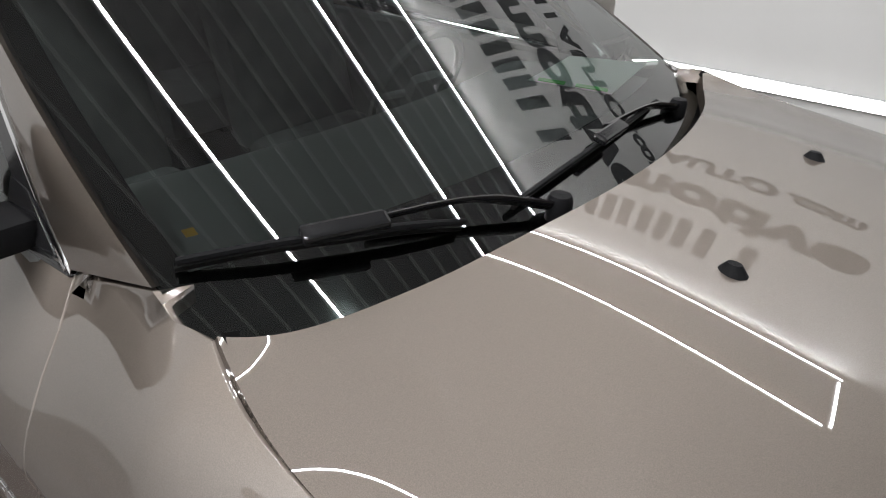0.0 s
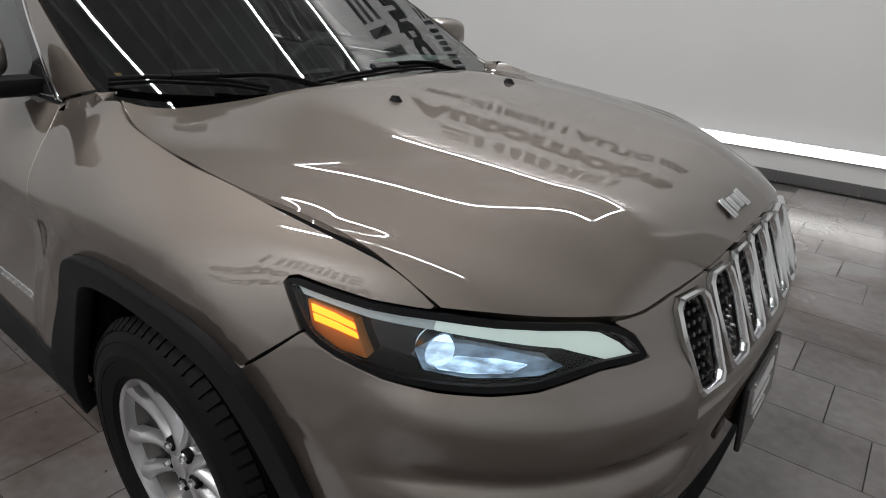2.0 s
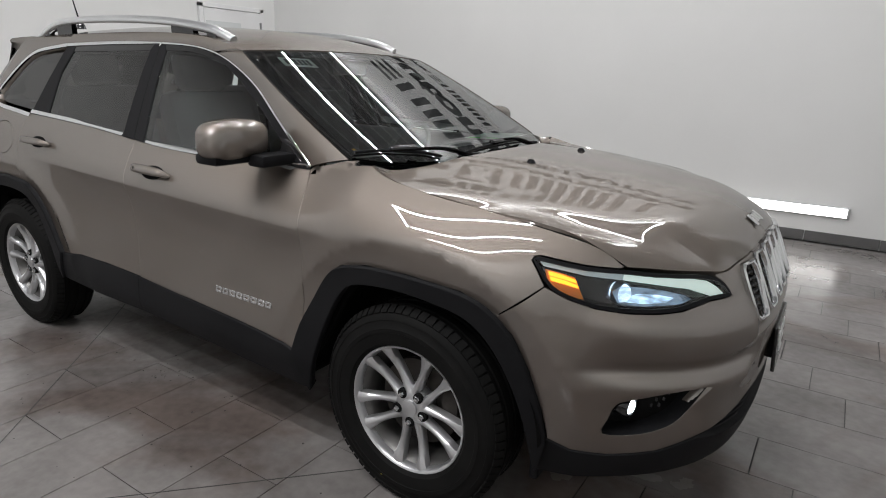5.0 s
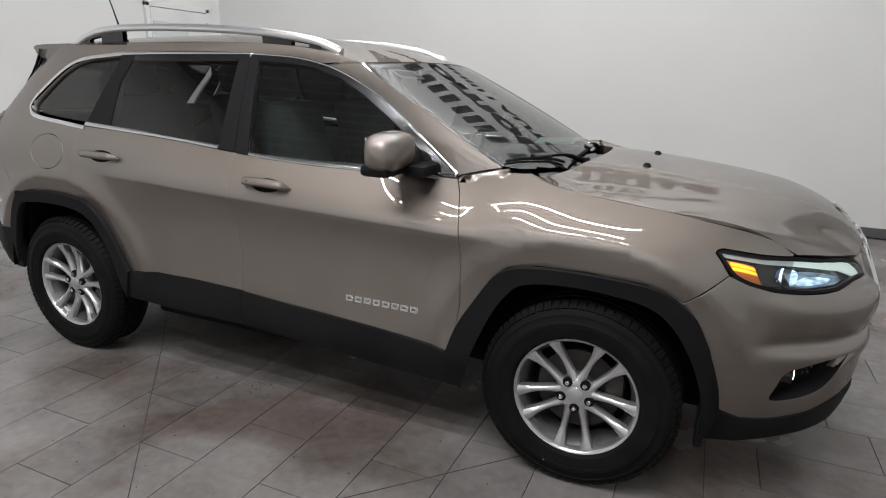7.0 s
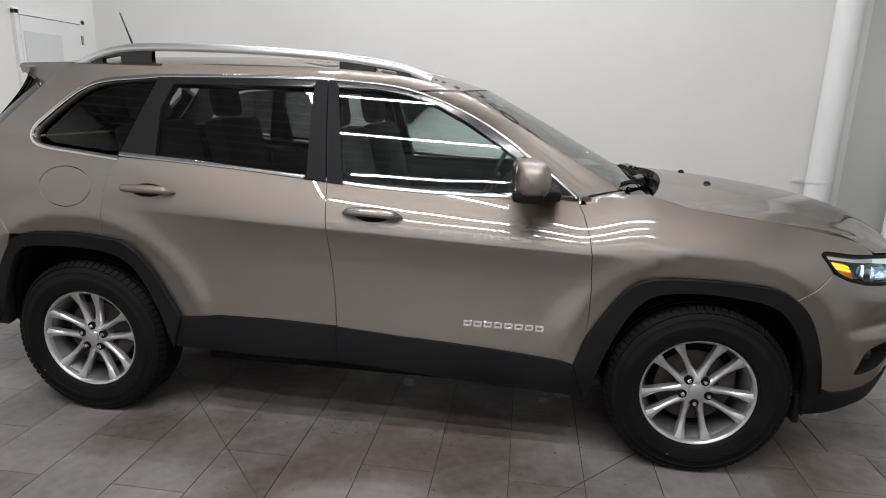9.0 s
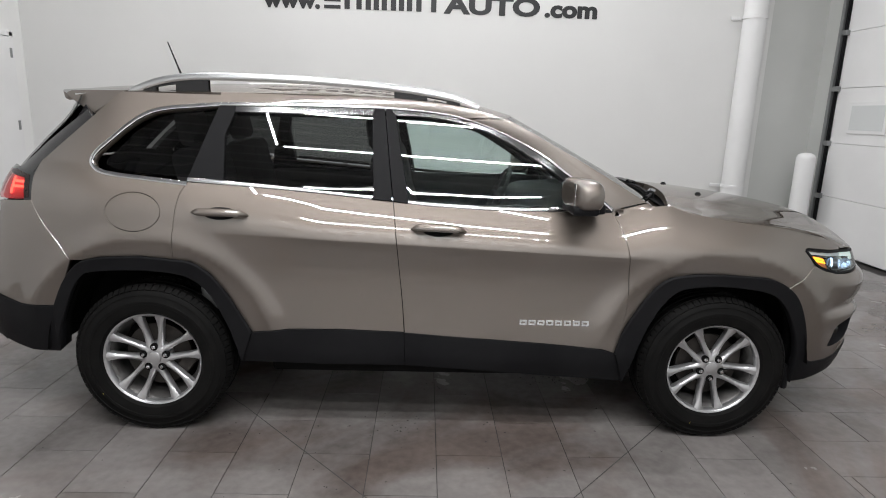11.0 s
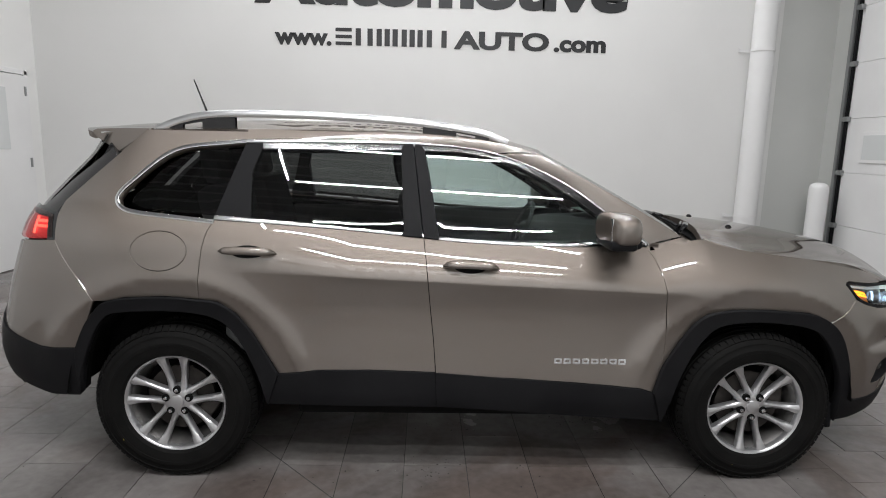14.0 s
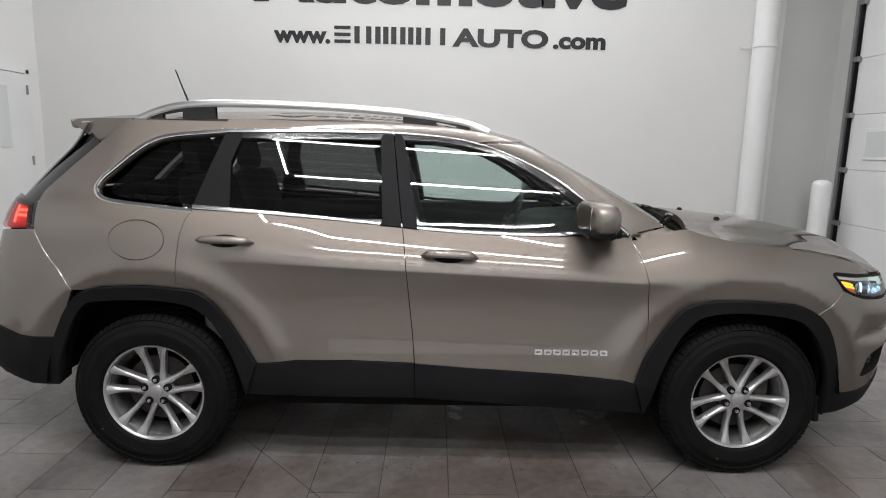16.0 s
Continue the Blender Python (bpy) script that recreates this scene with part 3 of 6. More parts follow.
LAMP_LINE = [tuple(p) for p in spline([Vector(p) for p in nose(LAMP_TOP) + nose(LAMP_LOW)], 2, closed=True)]
FOG_HOLE = nose([(1.985, 0.452), (1.998, 0.505), (2.014, 0.553), (2.045, 0.573), (2.13, 0.600), (2.215, 0.606), (2.212, 0.585), (2.165, 0.503), (2.125, 0.472), (2.06, 0.453)])
FOG_HOLE = [tuple(p) for p in spline([Vector(p) for p in FOG_HOLE], 3, closed=True)]


def body_sides(sign):
    side = skin(sign)
    # doors, with close rows of points along the crease
    crease = [(x, 0.946 - 0.037 * x + dz) for x in np.arange(-1.1, 0.9, 0.012) for dz in (-0.024, -0.014, -0.007, -0.002, 0.003, 0.009, 0.018)] if sign < 0 else []
    front = SEAM_B[::-1] + BELT[6:] + SEAM_A[1:] + CLAD_TOP[4:7][::-1]
    d = panel("front_door", front, side, PAINT, car, sign=sign, step=0.02 if sign < 0 else 0.035, extra=crease)
    rear = SEAM_C + FLARE_R[7:] + CLAD_TOP[1:4] + SEAM_B[::-1][1:] + BELT[1:5][::-1]
    r = panel("rear_door", rear, side, PAINT, car, sign=sign, step=0.02 if sign < 0 else 0.035, extra=crease)
    # fender, up to the bonnet's edge
    top = spline([at_x(x, z) for x, z in SHUT], 5)
    fender = SEAM_A[::-1][1:] + [(0.90, 1.133), (0.985, 1.154), (1.03, 1.141), (1.065, 1.146)] + [tuple(p) for p in top] + [at_x(1.978, 0.949), at_x(1.894, 0.953), at_x(1.796, 0.965), at_x(1.772, 0.968), at_x(1.756, 0.964), at_x(1.751, 0.954), at_x(1.774, 0.926), at_x(1.80, 0.888)] \
        + nose([(1.734, 0.831), (1.675, 0.783)]) + nose(FLARE_F[1:8])[::-1] 
    panel("front_fender", fender, side, PAINT, car, sign=sign, step=0.024 if sign < 0 else 0.035)
    # quarter panel with the rear pillar
    quarter = SEAM_C[::-1] + WIN_REAR + [(-1.0566, 1.545), (-1.0566, 1.60), (-1.52, 1.60), (-1.64, 1.478), (-1.853, 1.273), (-1.87, 1.206), (-1.864, 1.107), (-1.813, 1.02), (-1.68, 0.842)] + FLARE_R[3:6]
    fuel = [(-1.392 + 0.122 * math.cos(a), 1.07 + 0.086 * math.sin(a)) for a in np.linspace(0, 2 * math.pi, 28, endpoint=False)]
    q = panel("rear_quarter_panel", quarter, side, PAINT, car, holes=[fuel] if sign < 0 else [], sign=sign, step=0.024 if sign < 0 else 0.035)
    if sign < 0:
        panel("fuel_door", fuel, side, PAINT, q, sign=sign)
    # rear bumper, upper painted and lower black
    panel("rear_bumper_side", [(-1.68, 0.842), (-1.813, 1.02), (-1.864, 1.107), (-2.05, 1.09), (-2.24, 1.05), (-2.26, 0.9), (-2.30, 0.72), (-2.2, 0.66), (-1.967, 0.612), (-1.785, 0.616), (-1.731, 0.73)], side, PAINT, car, sign=sign, step=0.02 if sign < 0 else 0.035)
    panel("rear_lower_cladding", [(-1.785, 0.616), (-1.967, 0.612), (-2.2, 0.66), (-2.30, 0.72), (-2.315, 0.55), (-2.2, 0.42), (-1.95, 0.37), (-1.80, 0.38), (-1.765, 0.52)], skin(sign, 0.008), CLAD, car, sign=sign, step=0.05)
    # flares and sills
    panel("wheel_arch_flare", curved(FLARE_R) + FLARE_R_IN[::-1], skin(sign, 0.024), CLAD, car, sign=sign, step=0.04, depth=0.04, lip=0.01)
    panel("wheel_arch_flare", nose(curved(FLARE_F)) + nose(FLARE_F_IN)[::-1], skin(sign, 0.024), CLAD, car, sign=sign, step=0.04, depth=0.04, lip=0.01)
    mid = (-0.155, 0.367)
    panel("door_cladding", [(-0.878, 0.511)] + CLAD_TOP[1:4] + [mid, (-0.6, 0.366), (-0.93, 0.36)], skin(sign, 0.01), CLAD, r, sign=sign, step=0.05, lip=0.006)
    panel("door_cladding", CLAD_TOP[3:] + [(0.90, 0.295), (0.812, 0.306), (0.522, 0.321), (0.236, 0.343), mid], skin(sign, 0.01), CLAD, d, sign=sign, step=0.05, lip=0.006)
    return d, r, q


WIN_REAR = [(-1.370, 1.226), (-1.473, 1.236), (-1.545, 1.248), (-1.582, 1.268), (-1.592, 1.292), (-1.575, 1.325), (-1.530, 1.370), (-1.469, 1.430), (-1.410, 1.478), (-1.349, 1.508), (-1.273, 1.524), (-1.16, 1.536)]
DOORS = {sign: body_sides(sign) for sign in (-1, 1)}

# ---- greenhouse ----
TOP_LINE = [(-1.06, 1.548), (-0.695, 1.556), (-0.329, 1.558), (-0.247, 1.556), (-0.068, 1.546), (0.071, 1.526), (0.210, 1.488), (0.375, 1.418), (0.485, 1.356), (0.596, 1.278), (0.707, 1.198), (0.79, 1.135), (0.817, 1.110)]
Q_GLASS = [(-1.164, 1.224), (-1.371, 1.241), (-1.487, 1.254), (-1.532, 1.276), (-1.53, 1.30), (-1.489, 1.340), (-1.417, 1.424), (-1.345, 1.478), (-1.27, 1.503), (-1.069, 1.521)]
R_GLASS = [(-1.005, 1.215), (-1.02, 1.415), (-0.985, 1.525), (-0.342, 1.533), (-0.318, 1.165)]
F_GLASS = [(-0.155, 1.142), (-0.228, 1.531), (-0.068, 1.527), (0.071, 1.507), (0.210, 1.470), (0.347, 1.402), (0.484, 1.320), (0.609, 1.235), (0.66, 1.195), (0.67, 1.13)]


def strip(name, line, width, place, mat, parent, sign, raise_=0.004):
    """A narrow rounded moulding along a line on the skin; width goes to the line's left side."""
    pts = spline([Vector((p[0], p[1])) for p in line], 5)
    verts, faces = [], []
    prof = ((0.0, -0.004), (0.0, 0.6), (0.15, 1.0), (0.85, 1.0), (1.0, 0.6), (1.0, -0.004))
    for i, p in enumerate(pts):
        d = (pts[min(i + 1, len(pts) - 1)] - pts[max(i - 1, 0)]).normalized()
        n2 = Vector((-d.y, d.x))
        for a, b in prof:
            q = p + n2 * (width * a)
            verts.append(place(q.x, q.y, raise_ * b if b > 0 else -0.006))
    k = len(prof)
    for i in range(len(pts) - 1):
        for j in range(k - 1):
            f = (i * k + j, i * k + j + 1, (i + 1) * k + j + 1, (i + 1) * k + j)
            faces.append(f if sign < 0 else tuple(reversed(f)))
    return part(name, raw_mesh(name, verts, faces, angle=50), mat, parent)


def pane_point(s, z, out, sign):
    """The flat run of the side windows, carried on straight below the belt."""
    zb = smooth_at(s, ZT) + 0.03
    if z >= zb:
        return car_point(s, z, out, sign)
    p, q = car_point(s, zb, out, sign), car_point(s, zb + 0.04, out, sign)
    return p + (q - p) * ((z - zb) / 0.04)


def windows(sign):
    d, r, q = DOORS[sign]
    glass = lambda o: (lambda s, z: pane_point(s, z, o, sign))
    panel("window_glass", Q_GLASS, glass(-0.004), GLASS_REAR, q, sign=sign, depth=0.004, step=0.06, gap=0)
    panel("window_glass", R_GLASS, glass(-0.006), GLASS_DARK, r, sign=sign, depth=0.004, step=0.06, gap=0)
    panel("window_glass", F_GLASS, glass(-0.006), GLASS_SIDE, d, sign=sign, depth=0.004, step=0.06, gap=0)
    panel("pillar_trim", [(-1.162, 1.205), (-1.164, 1.224), (-1.069, 1.521), (-1.062, 1.545), (-0.985, 1.549), (-0.985, 1.525), (-1.02, 1.415), (-1.005, 1.215), (-1.0, 1.197)], glass(-0.001), SATIN_BLACK, r, sign=sign, gap=0.001, step=0.05)
    panel("pillar_trim", [(-0.342, 1.533), (-0.33, 1.555), (-0.281, 1.556), (-0.228, 1.14), (-0.332, 1.148), (-0.318, 1.165)], glass(0), SATIN_BLACK, r, sign=sign, step=0.05)
    panel("pillar_trim", [(-0.281, 1.556), (-0.247, 1.555), (-0.228, 1.531), (-0.155, 1.142), (-0.155, 1.131), (-0.226, 1.14)], glass(0), SATIN_BLACK, d, sign=sign, step=0.05)
    panel("mirror_corner_trim", [(0.66, 1.195), (0.707, 1.185), (0.79, 1.125), (0.806, 1.115), (0.67, 1.118)], glass(-0.001), GLOSS_BLACK, d, sign=sign, step=0.05)
    # dark seals round the panes
    panel("window_seal", TOP_LINE[2:] + [(0.67, 1.118), (0.67, 1.13), (0.66, 1.195)] + F_GLASS[1:8][::-1], glass(-0.003), GLOSS_BLACK, d, sign=sign, gap=0, step=0.05)
    panel("window_seal", [(-1.062, 1.549)] + TOP_LINE[1:3] + [(-0.33, 1.53), (-0.985, 1.524)], glass(-0.003), GLOSS_BLACK, r, sign=sign, gap=0, step=0.05)
    place = lambda s, z, o: car_point(s, z, o, sign)
    strip("chrome_belt_moulding", [(-1.164, 1.207)] + BELT[1:6], 0.016, place, CHROME, r, sign)
    strip("chrome_belt_moulding", [(-0.222, 1.139)] + BELT[6:], 0.016, place, CHROME, d, sign)
    strip("chrome_window_surround", [(-1.162, 1.205)] + WIN_REAR + [(-1.06, 1.546)], 0.017, lambda s, z, o: place(s, z, o), CHROME, q, sign)
    strip("chrome_window_surround", TOP_LINE[:3] + [(-0.285, 1.557)], 0.014, place, CHROME, r, sign)
    strip("chrome_window_surround", [(-0.278, 1.557)] + TOP_LINE[3:], 0.014, place, CHROME, d, sign)


for sgn in (-1, 1):
    windows(sgn)


def gap_strip(line, sign, parent):
    """Black filler that puts shade into a shut line, set 9 mm below the skin."""
    pts = spline([Vector(p) for p in line], 4)
    verts, faces = [], []
    for i, p in enumerate(pts):
        d = (pts[min(i + 1, len(pts) - 1)] - pts[max(i - 1, 0)]).normalized()
        n = Vector((-d.y, d.x)) * 0.004
        for q, o in ((p - n, -0.03), (p - n, -0.009), (p + n, -0.009), (p + n, -0.03)):
            verts.append(car_point(q.x, q.y, o, sign))
    for i in range(len(pts) - 1):
        for j in range(3):
            f = (4 * i + j, 4 * i + j + 1, 4 * i + j + 5, 4 * i + j + 4)
            faces.append(f if sign < 0 else f[::-1])
    part("door_seal", raw_mesh("door_seal", verts, faces), DARK, parent)


for sgn in (-1, 1):
    gap_strip(SEAM_B, sgn, DOORS[sgn][0])
    gap_strip(SEAM_A, sgn, DOORS[sgn][0])
    gap_strip(SEAM_C, sgn, DOORS[sgn][1])
    gap_strip([(-1.68, 0.842), (-1.813, 1.02), (-1.864, 1.107)], sgn, DOORS[sgn][2])
    gap_strip([at_x(x, z) for x, z in ((1.675, 0.783), (1.734, 0.831), (1.80, 0.888))], sgn, car)
    gap_strip([at_x(x, z) for x, z in SHUT], sgn, car)
fuel_ring = [(-1.392 + 0.122 * math.cos(a), 1.07 + 0.086 * math.sin(a)) for a in np.linspace(0, 2 * math.pi, 29)]
gap_strip(fuel_ring, -1, DOORS[-1][2])

# roof, with the side rails of the body down to the windows
ROOF_MID = [(-2.02, 1.605), (-1.7, 1.638), (-1.2, 1.665), (-0.6, 1.672), (-0.1, 1.648), (0.15, 1.606), (0.388, 1.5445)]
ROOF_EDGE = [(-1.74, 1.583), (-1.52, 1.598), (-1.2, 1.606), (-0.7, 1.614), (-0.3, 1.610), (0.0, 1.590), (0.15, 1.566), (0.308, 1.5285)]


def roof_edge(x):
    z = smooth_at(x, ROOF_EDGE)
    return Vector((x, -(0.578 + 0.02 * max(0, 0.27 - x) + 0.049 * min(1, max(0, (x + 0.35) / 0.658)) ** 2), z))


def roof_point(u, v):
    w = 2 * v - 1
    xe, xc = 0.308 - 2.048 * u, 0.388 - 2.408 * u
    e = roof_edge(xe)
    x = xc + (xe - xc) * abs(w) ** 2.2
    return Vector((x, -e.y * w, smooth_at(xc, ROOF_MID) + (e.z - smooth_at(xc, ROOF_MID)) * abs(w) ** 2.6))


patch("roof", roof_point, 48, 40, PAINT, car, flip=True)


def screen_point(u, v, out=0.0):
    w = 2 * v - 1
    x0, z0 = 1.1514 - 0.1221 * w * w, 1.1415 - 0.0109 * w * w
    x1, z1 = 0.3883 - 0.0803 * w * w, 1.5427 - 0.016 * w * w
    y = (0.7451 - 0.1187 * u + 0.0256 * 4 * u * (1 - u)) * w
    bow = (0.003 + 0.003 * w**4) * 4 * u * (1 - u)
    return Vector((x0 + (x1 - x0) * u + 0.45 * (bow + out), y, z0 + (z1 - z0) * u + 0.89 * (bow + out)))


def pillar_edge(t):
    """The body's edge along the windscreen and the roof, from the cowl (0) to the tail (1)."""
    if t < 0.4:
        p = screen_point(0.06 + 0.94 * t / 0.4, 1.0)
        return p + Vector((0.0, 0.006, 0.002))
    e = roof_edge(0.308 - 1.368 * (t - 0.4) / 0.6)
    return Vector((e.x, -e.y, e.z))


def pillar_low(t):
    pts = [(0.822, 1.120)] + TOP_LINE[::-1][1:-1]
    lower = spline([Vector(p) for p in pts], 6)
    if t < 0.4:
        k = t / 0.4
        i = k * (len(lower) - 1) * 0.62
    else:
        i = (0.62 + 0.38 * (t - 0.4) / 0.6) * (len(lower) - 1)
    j = min(int(i), len(lower) - 2)
    p = lower[j].lerp(lower[j + 1], i - j)
    if t > 0.4:
        k = (t - 0.4) / 0.6
        x0 = lower[int(0.62 * (len(lower) - 1))].x
        p = Vector((x0 + (-1.06 - x0) * k, 0))
        p.y = smooth_at(p.x, TOP_LINE)
    return car_point(p.x, p.y)


def pillar_point(sign):
    def f(u, v):
        a, b = pillar_low(u), pillar_edge(u)
        a = Vector((a.x, -a.y, a.z))
        p = a.lerp(b, v)
        bow = 0.005 * 4 * v * (1 - v)
        out = Vector((0.25, 0.75, 0.6)).normalized()
        p += out * bow
        if u > 0.6:
            k = min(1, (u - 0.6) / 0.35)
            q = car_point(p.x, a.z + (b.z - a.z) * v)
            p = p.lerp(Vector((q.x, -q.y, q.z)), k * k * (3 - 2 * k))
        return Vector((p.x, sign * p.y, p.z))
    return f


for sgn in (-1, 1):
    patch("roof_side_rail", pillar_point(sgn), 60, 8, PAINT, car, flip=sgn < 0)


# ---- bonnet ----
BONNET_MID = [(1.05, 1.166), (1.17, 1.1655), (1.3, 1.1614), (1.45, 1.15), (1.6, 1.1348), (1.75, 1.1171), (1.9, 1.0955), (2.0, 1.0783), (2.08, 1.0605), (2.15, 1.037), (2.21, 1.004), (2.27, 0.948)]
BOW = 0.10           # arch of the bonnet's middle
FRONT_Y = np.linspace(0, 0.77, 60)
FRONT_X = [car_point(*at_y(-y, smooth_at(y, ZF))).x for y in FRONT_Y]


def rise(k):
    k = min(1, max(0, k))
    return k**3 * (10 - 15 * k + 6 * k * k)


FOLD = [(0.0, 0.0), (0.1, 0.0), (0.2, 0.0), (0.3, -0.0002), (0.36, -0.0009), (0.41, -0.0027), (0.47, -0.0063), (0.55, -0.0089), (0.62, -0.0091), (0.70, -0.0075), (0.78, -0.0045), (0.9, 0.0025), (1.05, 0.015)]


def bonnet_fold(x, y):
    """Soft step from the raised middle down to the flatter shoulders, drawn in towards the nose."""
    return fair_at(abs(y) * (1 + 0.2 * rise((x - 1.65) / 0.6)), FOLD)


def bonnet_plan(u, v):
    """Plan position on the bonnet: u from cowl to nose, v from side to side."""
    w = 0.9955 * (2 * v - 1)
    a = abs(w)
    xe = 1.096 + (SHUT[-1][0] - 1.096) * u
    ye = -car_point(*at_x(xe, fair_at(xe, SHUT))).y
    y = ye * a
    x = 1.262 + u + (xe - 1.262 - u) * a ** (1.9 + 2.0 * u)
    if u > 0.4:
        tx = float(np.interp(y, FRONT_Y, FRONT_X))
        x += (tx - (2.262 + (SHUT[-1][0] - 2.262) * a**3.9)) * ((u - 0.4) / 0.6) ** 3
    return x, y, w, a


def droop_fit():
    """How fast the sides fall away along the bonnet, from its edges."""
    rows, want = [], []
    for k in range(31):
        for u, v in ((k / 30, 1.0), (1.0, 0.75 + k / 120)):
            x, y, w, a = bonnet_plan(u, v)
            z = fair_at(x, SHUT) if v == 1.0 and u < 1 else smooth_at(y, ZF)
            rows.append([y**6 * ((x - 1.6) / 0.5) ** i for i in range(4)])
            want.append(fair_at(x, BONNET_MID) - BOW * y * y + bonnet_fold(x, y) - z)
    return np.linalg.lstsq(np.array(rows), np.array(want), rcond=None)[0]


DROOP = droop_fit()


def bonnet_free(x, y):
    return fair_at(x, BONNET_MID) - BOW * y * y - y**6 * sum(c * ((x - 1.6) / 0.5) ** i for i, c in enumerate(DROOP)) + bonnet_fold(x, y)


@functools.lru_cache(None)
def edge_gap(u):
    x, y, w, a = bonnet_plan(u, 1.0)
    return (fair_at(x, SHUT) if u < 0.999 else smooth_at(y, ZF)) - bonnet_free(x, y)


@functools.lru_cache(None)
def front_gap(v):
    x, y, w, a = bonnet_plan(1.0, v)
    return smooth_at(y, ZF) - bonnet_free(x, y)


def bonnet_point(u, v):
    x, y, w, a = bonnet_plan(u, v)
    z = bonnet_free(x, y)
    side, nose_end = rise((a - 0.70) / 0.2955), rise((u - 0.72) / 0.28)
    z += edge_gap(u) * side * (1 - nose_end) + front_gap(v) * nose_end
    return Vector((x, y if w > 0 else -y, z))


bonnet = patch("bonnet", bonnet_point, 90, 110, PAINT, car, flip=False, depth=0.035)

# ---- windscreen, cowl and wipers ----


patch("windscreen", lambda u, v: screen_point(1.1 * u - 0.1, v), 33, 40, GLASS, car, depth=0.005, flip=True)
band = patch("windscreen_black_band", lambda u, v: screen_point(0.17 * u - 0.1, v, -0.006), 6, 30, GLOSS_BLACK, car, depth=0.002)
for sgn in (0, 1):
    patch("windscreen_black_edge", lambda u, v: screen_point(u, (0.025 * v) if sgn == 0 else 1 - 0.025 * v, -0.006), 24, 2, GLOSS_BLACK, car, depth=0.002, flip=sgn == 1)
patch("windscreen_black_top", lambda u, v: screen_point(0.955 + 0.045 * u, v, -0.006), 3, 30, GLOSS_BLACK, car, depth=0.002)


LABEL = varied(material("pale_label_film", (0.82, 0.86, 0.84), 0.5), (0.8, 0.84, 0.82), (0.84, 0.88, 0.86), 20)
lab = patch("windscreen_label", lambda u, v: screen_point(0.945 - 0.09 * u - 0.02 * v, 0.105 + 0.115 * v, -0.007), 2, 3, LABEL, car, "pale stock label with dark bars", depth=0.001, flip=True)
for k in range(6):
    patch("label_bar", lambda u, v: screen_point(0.925 - 0.055 * u - 0.003 * k, 0.118 + 0.0155 * k + 0.010 * v, -0.0055), 1, 1, INK, lab, depth=0.0004, flip=True)


patch("defrost_mark", lambda u, v: screen_point(0.125 + 0.014 * u, 0.038 + 0.009 * v, -0.004), 1, 2, ORANGE, car, "small orange mark on the glass", depth=0.0004, flip=True)


def cowl_point(u, v):
    w = 2 * v - 1
    a = screen_point(-0.09, v, -0.012)
    b = bonnet_point(0.0, v) - Vector((0, 0, 0.035))
    b.x += 0.05
    p = a.lerp(b, u)
    p.z -= 0.02 * 4 * u * (1 - u)
    return p


patch("cowl_panel", cowl_point, 6, 40, CLAD, car, "black plastic cowl below the windscreen")


def wiper(pivot, knee, tip_a, tip_b):
    """Arm from the pivot to the knee, and a blade from tip to tip."""
    w = part("wiper", tube(spline([pivot, Vector(pivot).lerp(Vector(knee), 0.5) + Vector((0, 0, 0.02)), knee], 6), [0.012] * 6 + [0.009] * 7, 8, flat=0.5), GLOSS_BLACK, car, "black flat-blade wiper")
    a, b = Vector(tip_a), Vector(tip_b)
    mid = a.lerp(b, 0.5) + Vector((0.012, 0, 0.012))
    line = spline([a, a.lerp(mid, 0.5) + Vector((0.004, 0, 0.005)), mid, mid.lerp(b, 0.5) + Vector((0.004, 0, 0.005)), b], 6)
    part("blade", tube(line, 0.0065, 8, flat=0.8), CLAD, w)
    part("rubber", tube([p - Vector((0.006, 0, 0.012)) for p in line], 0.004, 6), RUBBER, w)
    k = Vector(knee)
    bm = box(0.026, 0.11, 0.016, bevel=0.005)
    d = (b - a).normalized()
    part("bridge", bm, GLOSS_BLACK, w, m=Matrix.Translation(mid + Vector((0.006, 0, 0.012))) @ Matrix.Rotation(math.atan2(d.y, d.x) - math.pi / 2, 4, "Z") @ Matrix.Rotation(radians(20), 4, "Y"))
    part("pivot_cap", lathe([(0.0, 0.022), (0.016, 0.02), (0.02, 0.012), (0.02, -0.02)], 20, "Z"), CLAD, w, m=Matrix.Translation(pivot))


wiper((1.20, -0.229, 1.135), (1.082, -0.499, 1.179), (0.994, -0.721, 1.18), (1.139, -0.389, 1.15))
wiper((1.15, 0.418, 1.13), (1.143, 0.034, 1.18), (1.158, -0.285, 1.149), (1.131, 0.318, 1.161))

for y in (-0.255, 0.255):
    p = bonnet_point(0.2, 0.5 + y / 1.5)
    bm = bmesh.new()
    v = bmesh.ops.create_cone(bm, cap_ends=True, segments=10, radius1=0.017, radius2=0.008, depth=0.014)["verts"]
    bmesh.ops.transform(bm, matrix=Matrix.Diagonal((1.2, 0.9, 1, 1)), verts=v)
    part("washer_nozzle", to_mesh(bm), CLAD, car, m=Matrix.Translation((1.458, y, bonnet_point(0.2, 0.5 + y / 1.5).z + 0.005)))

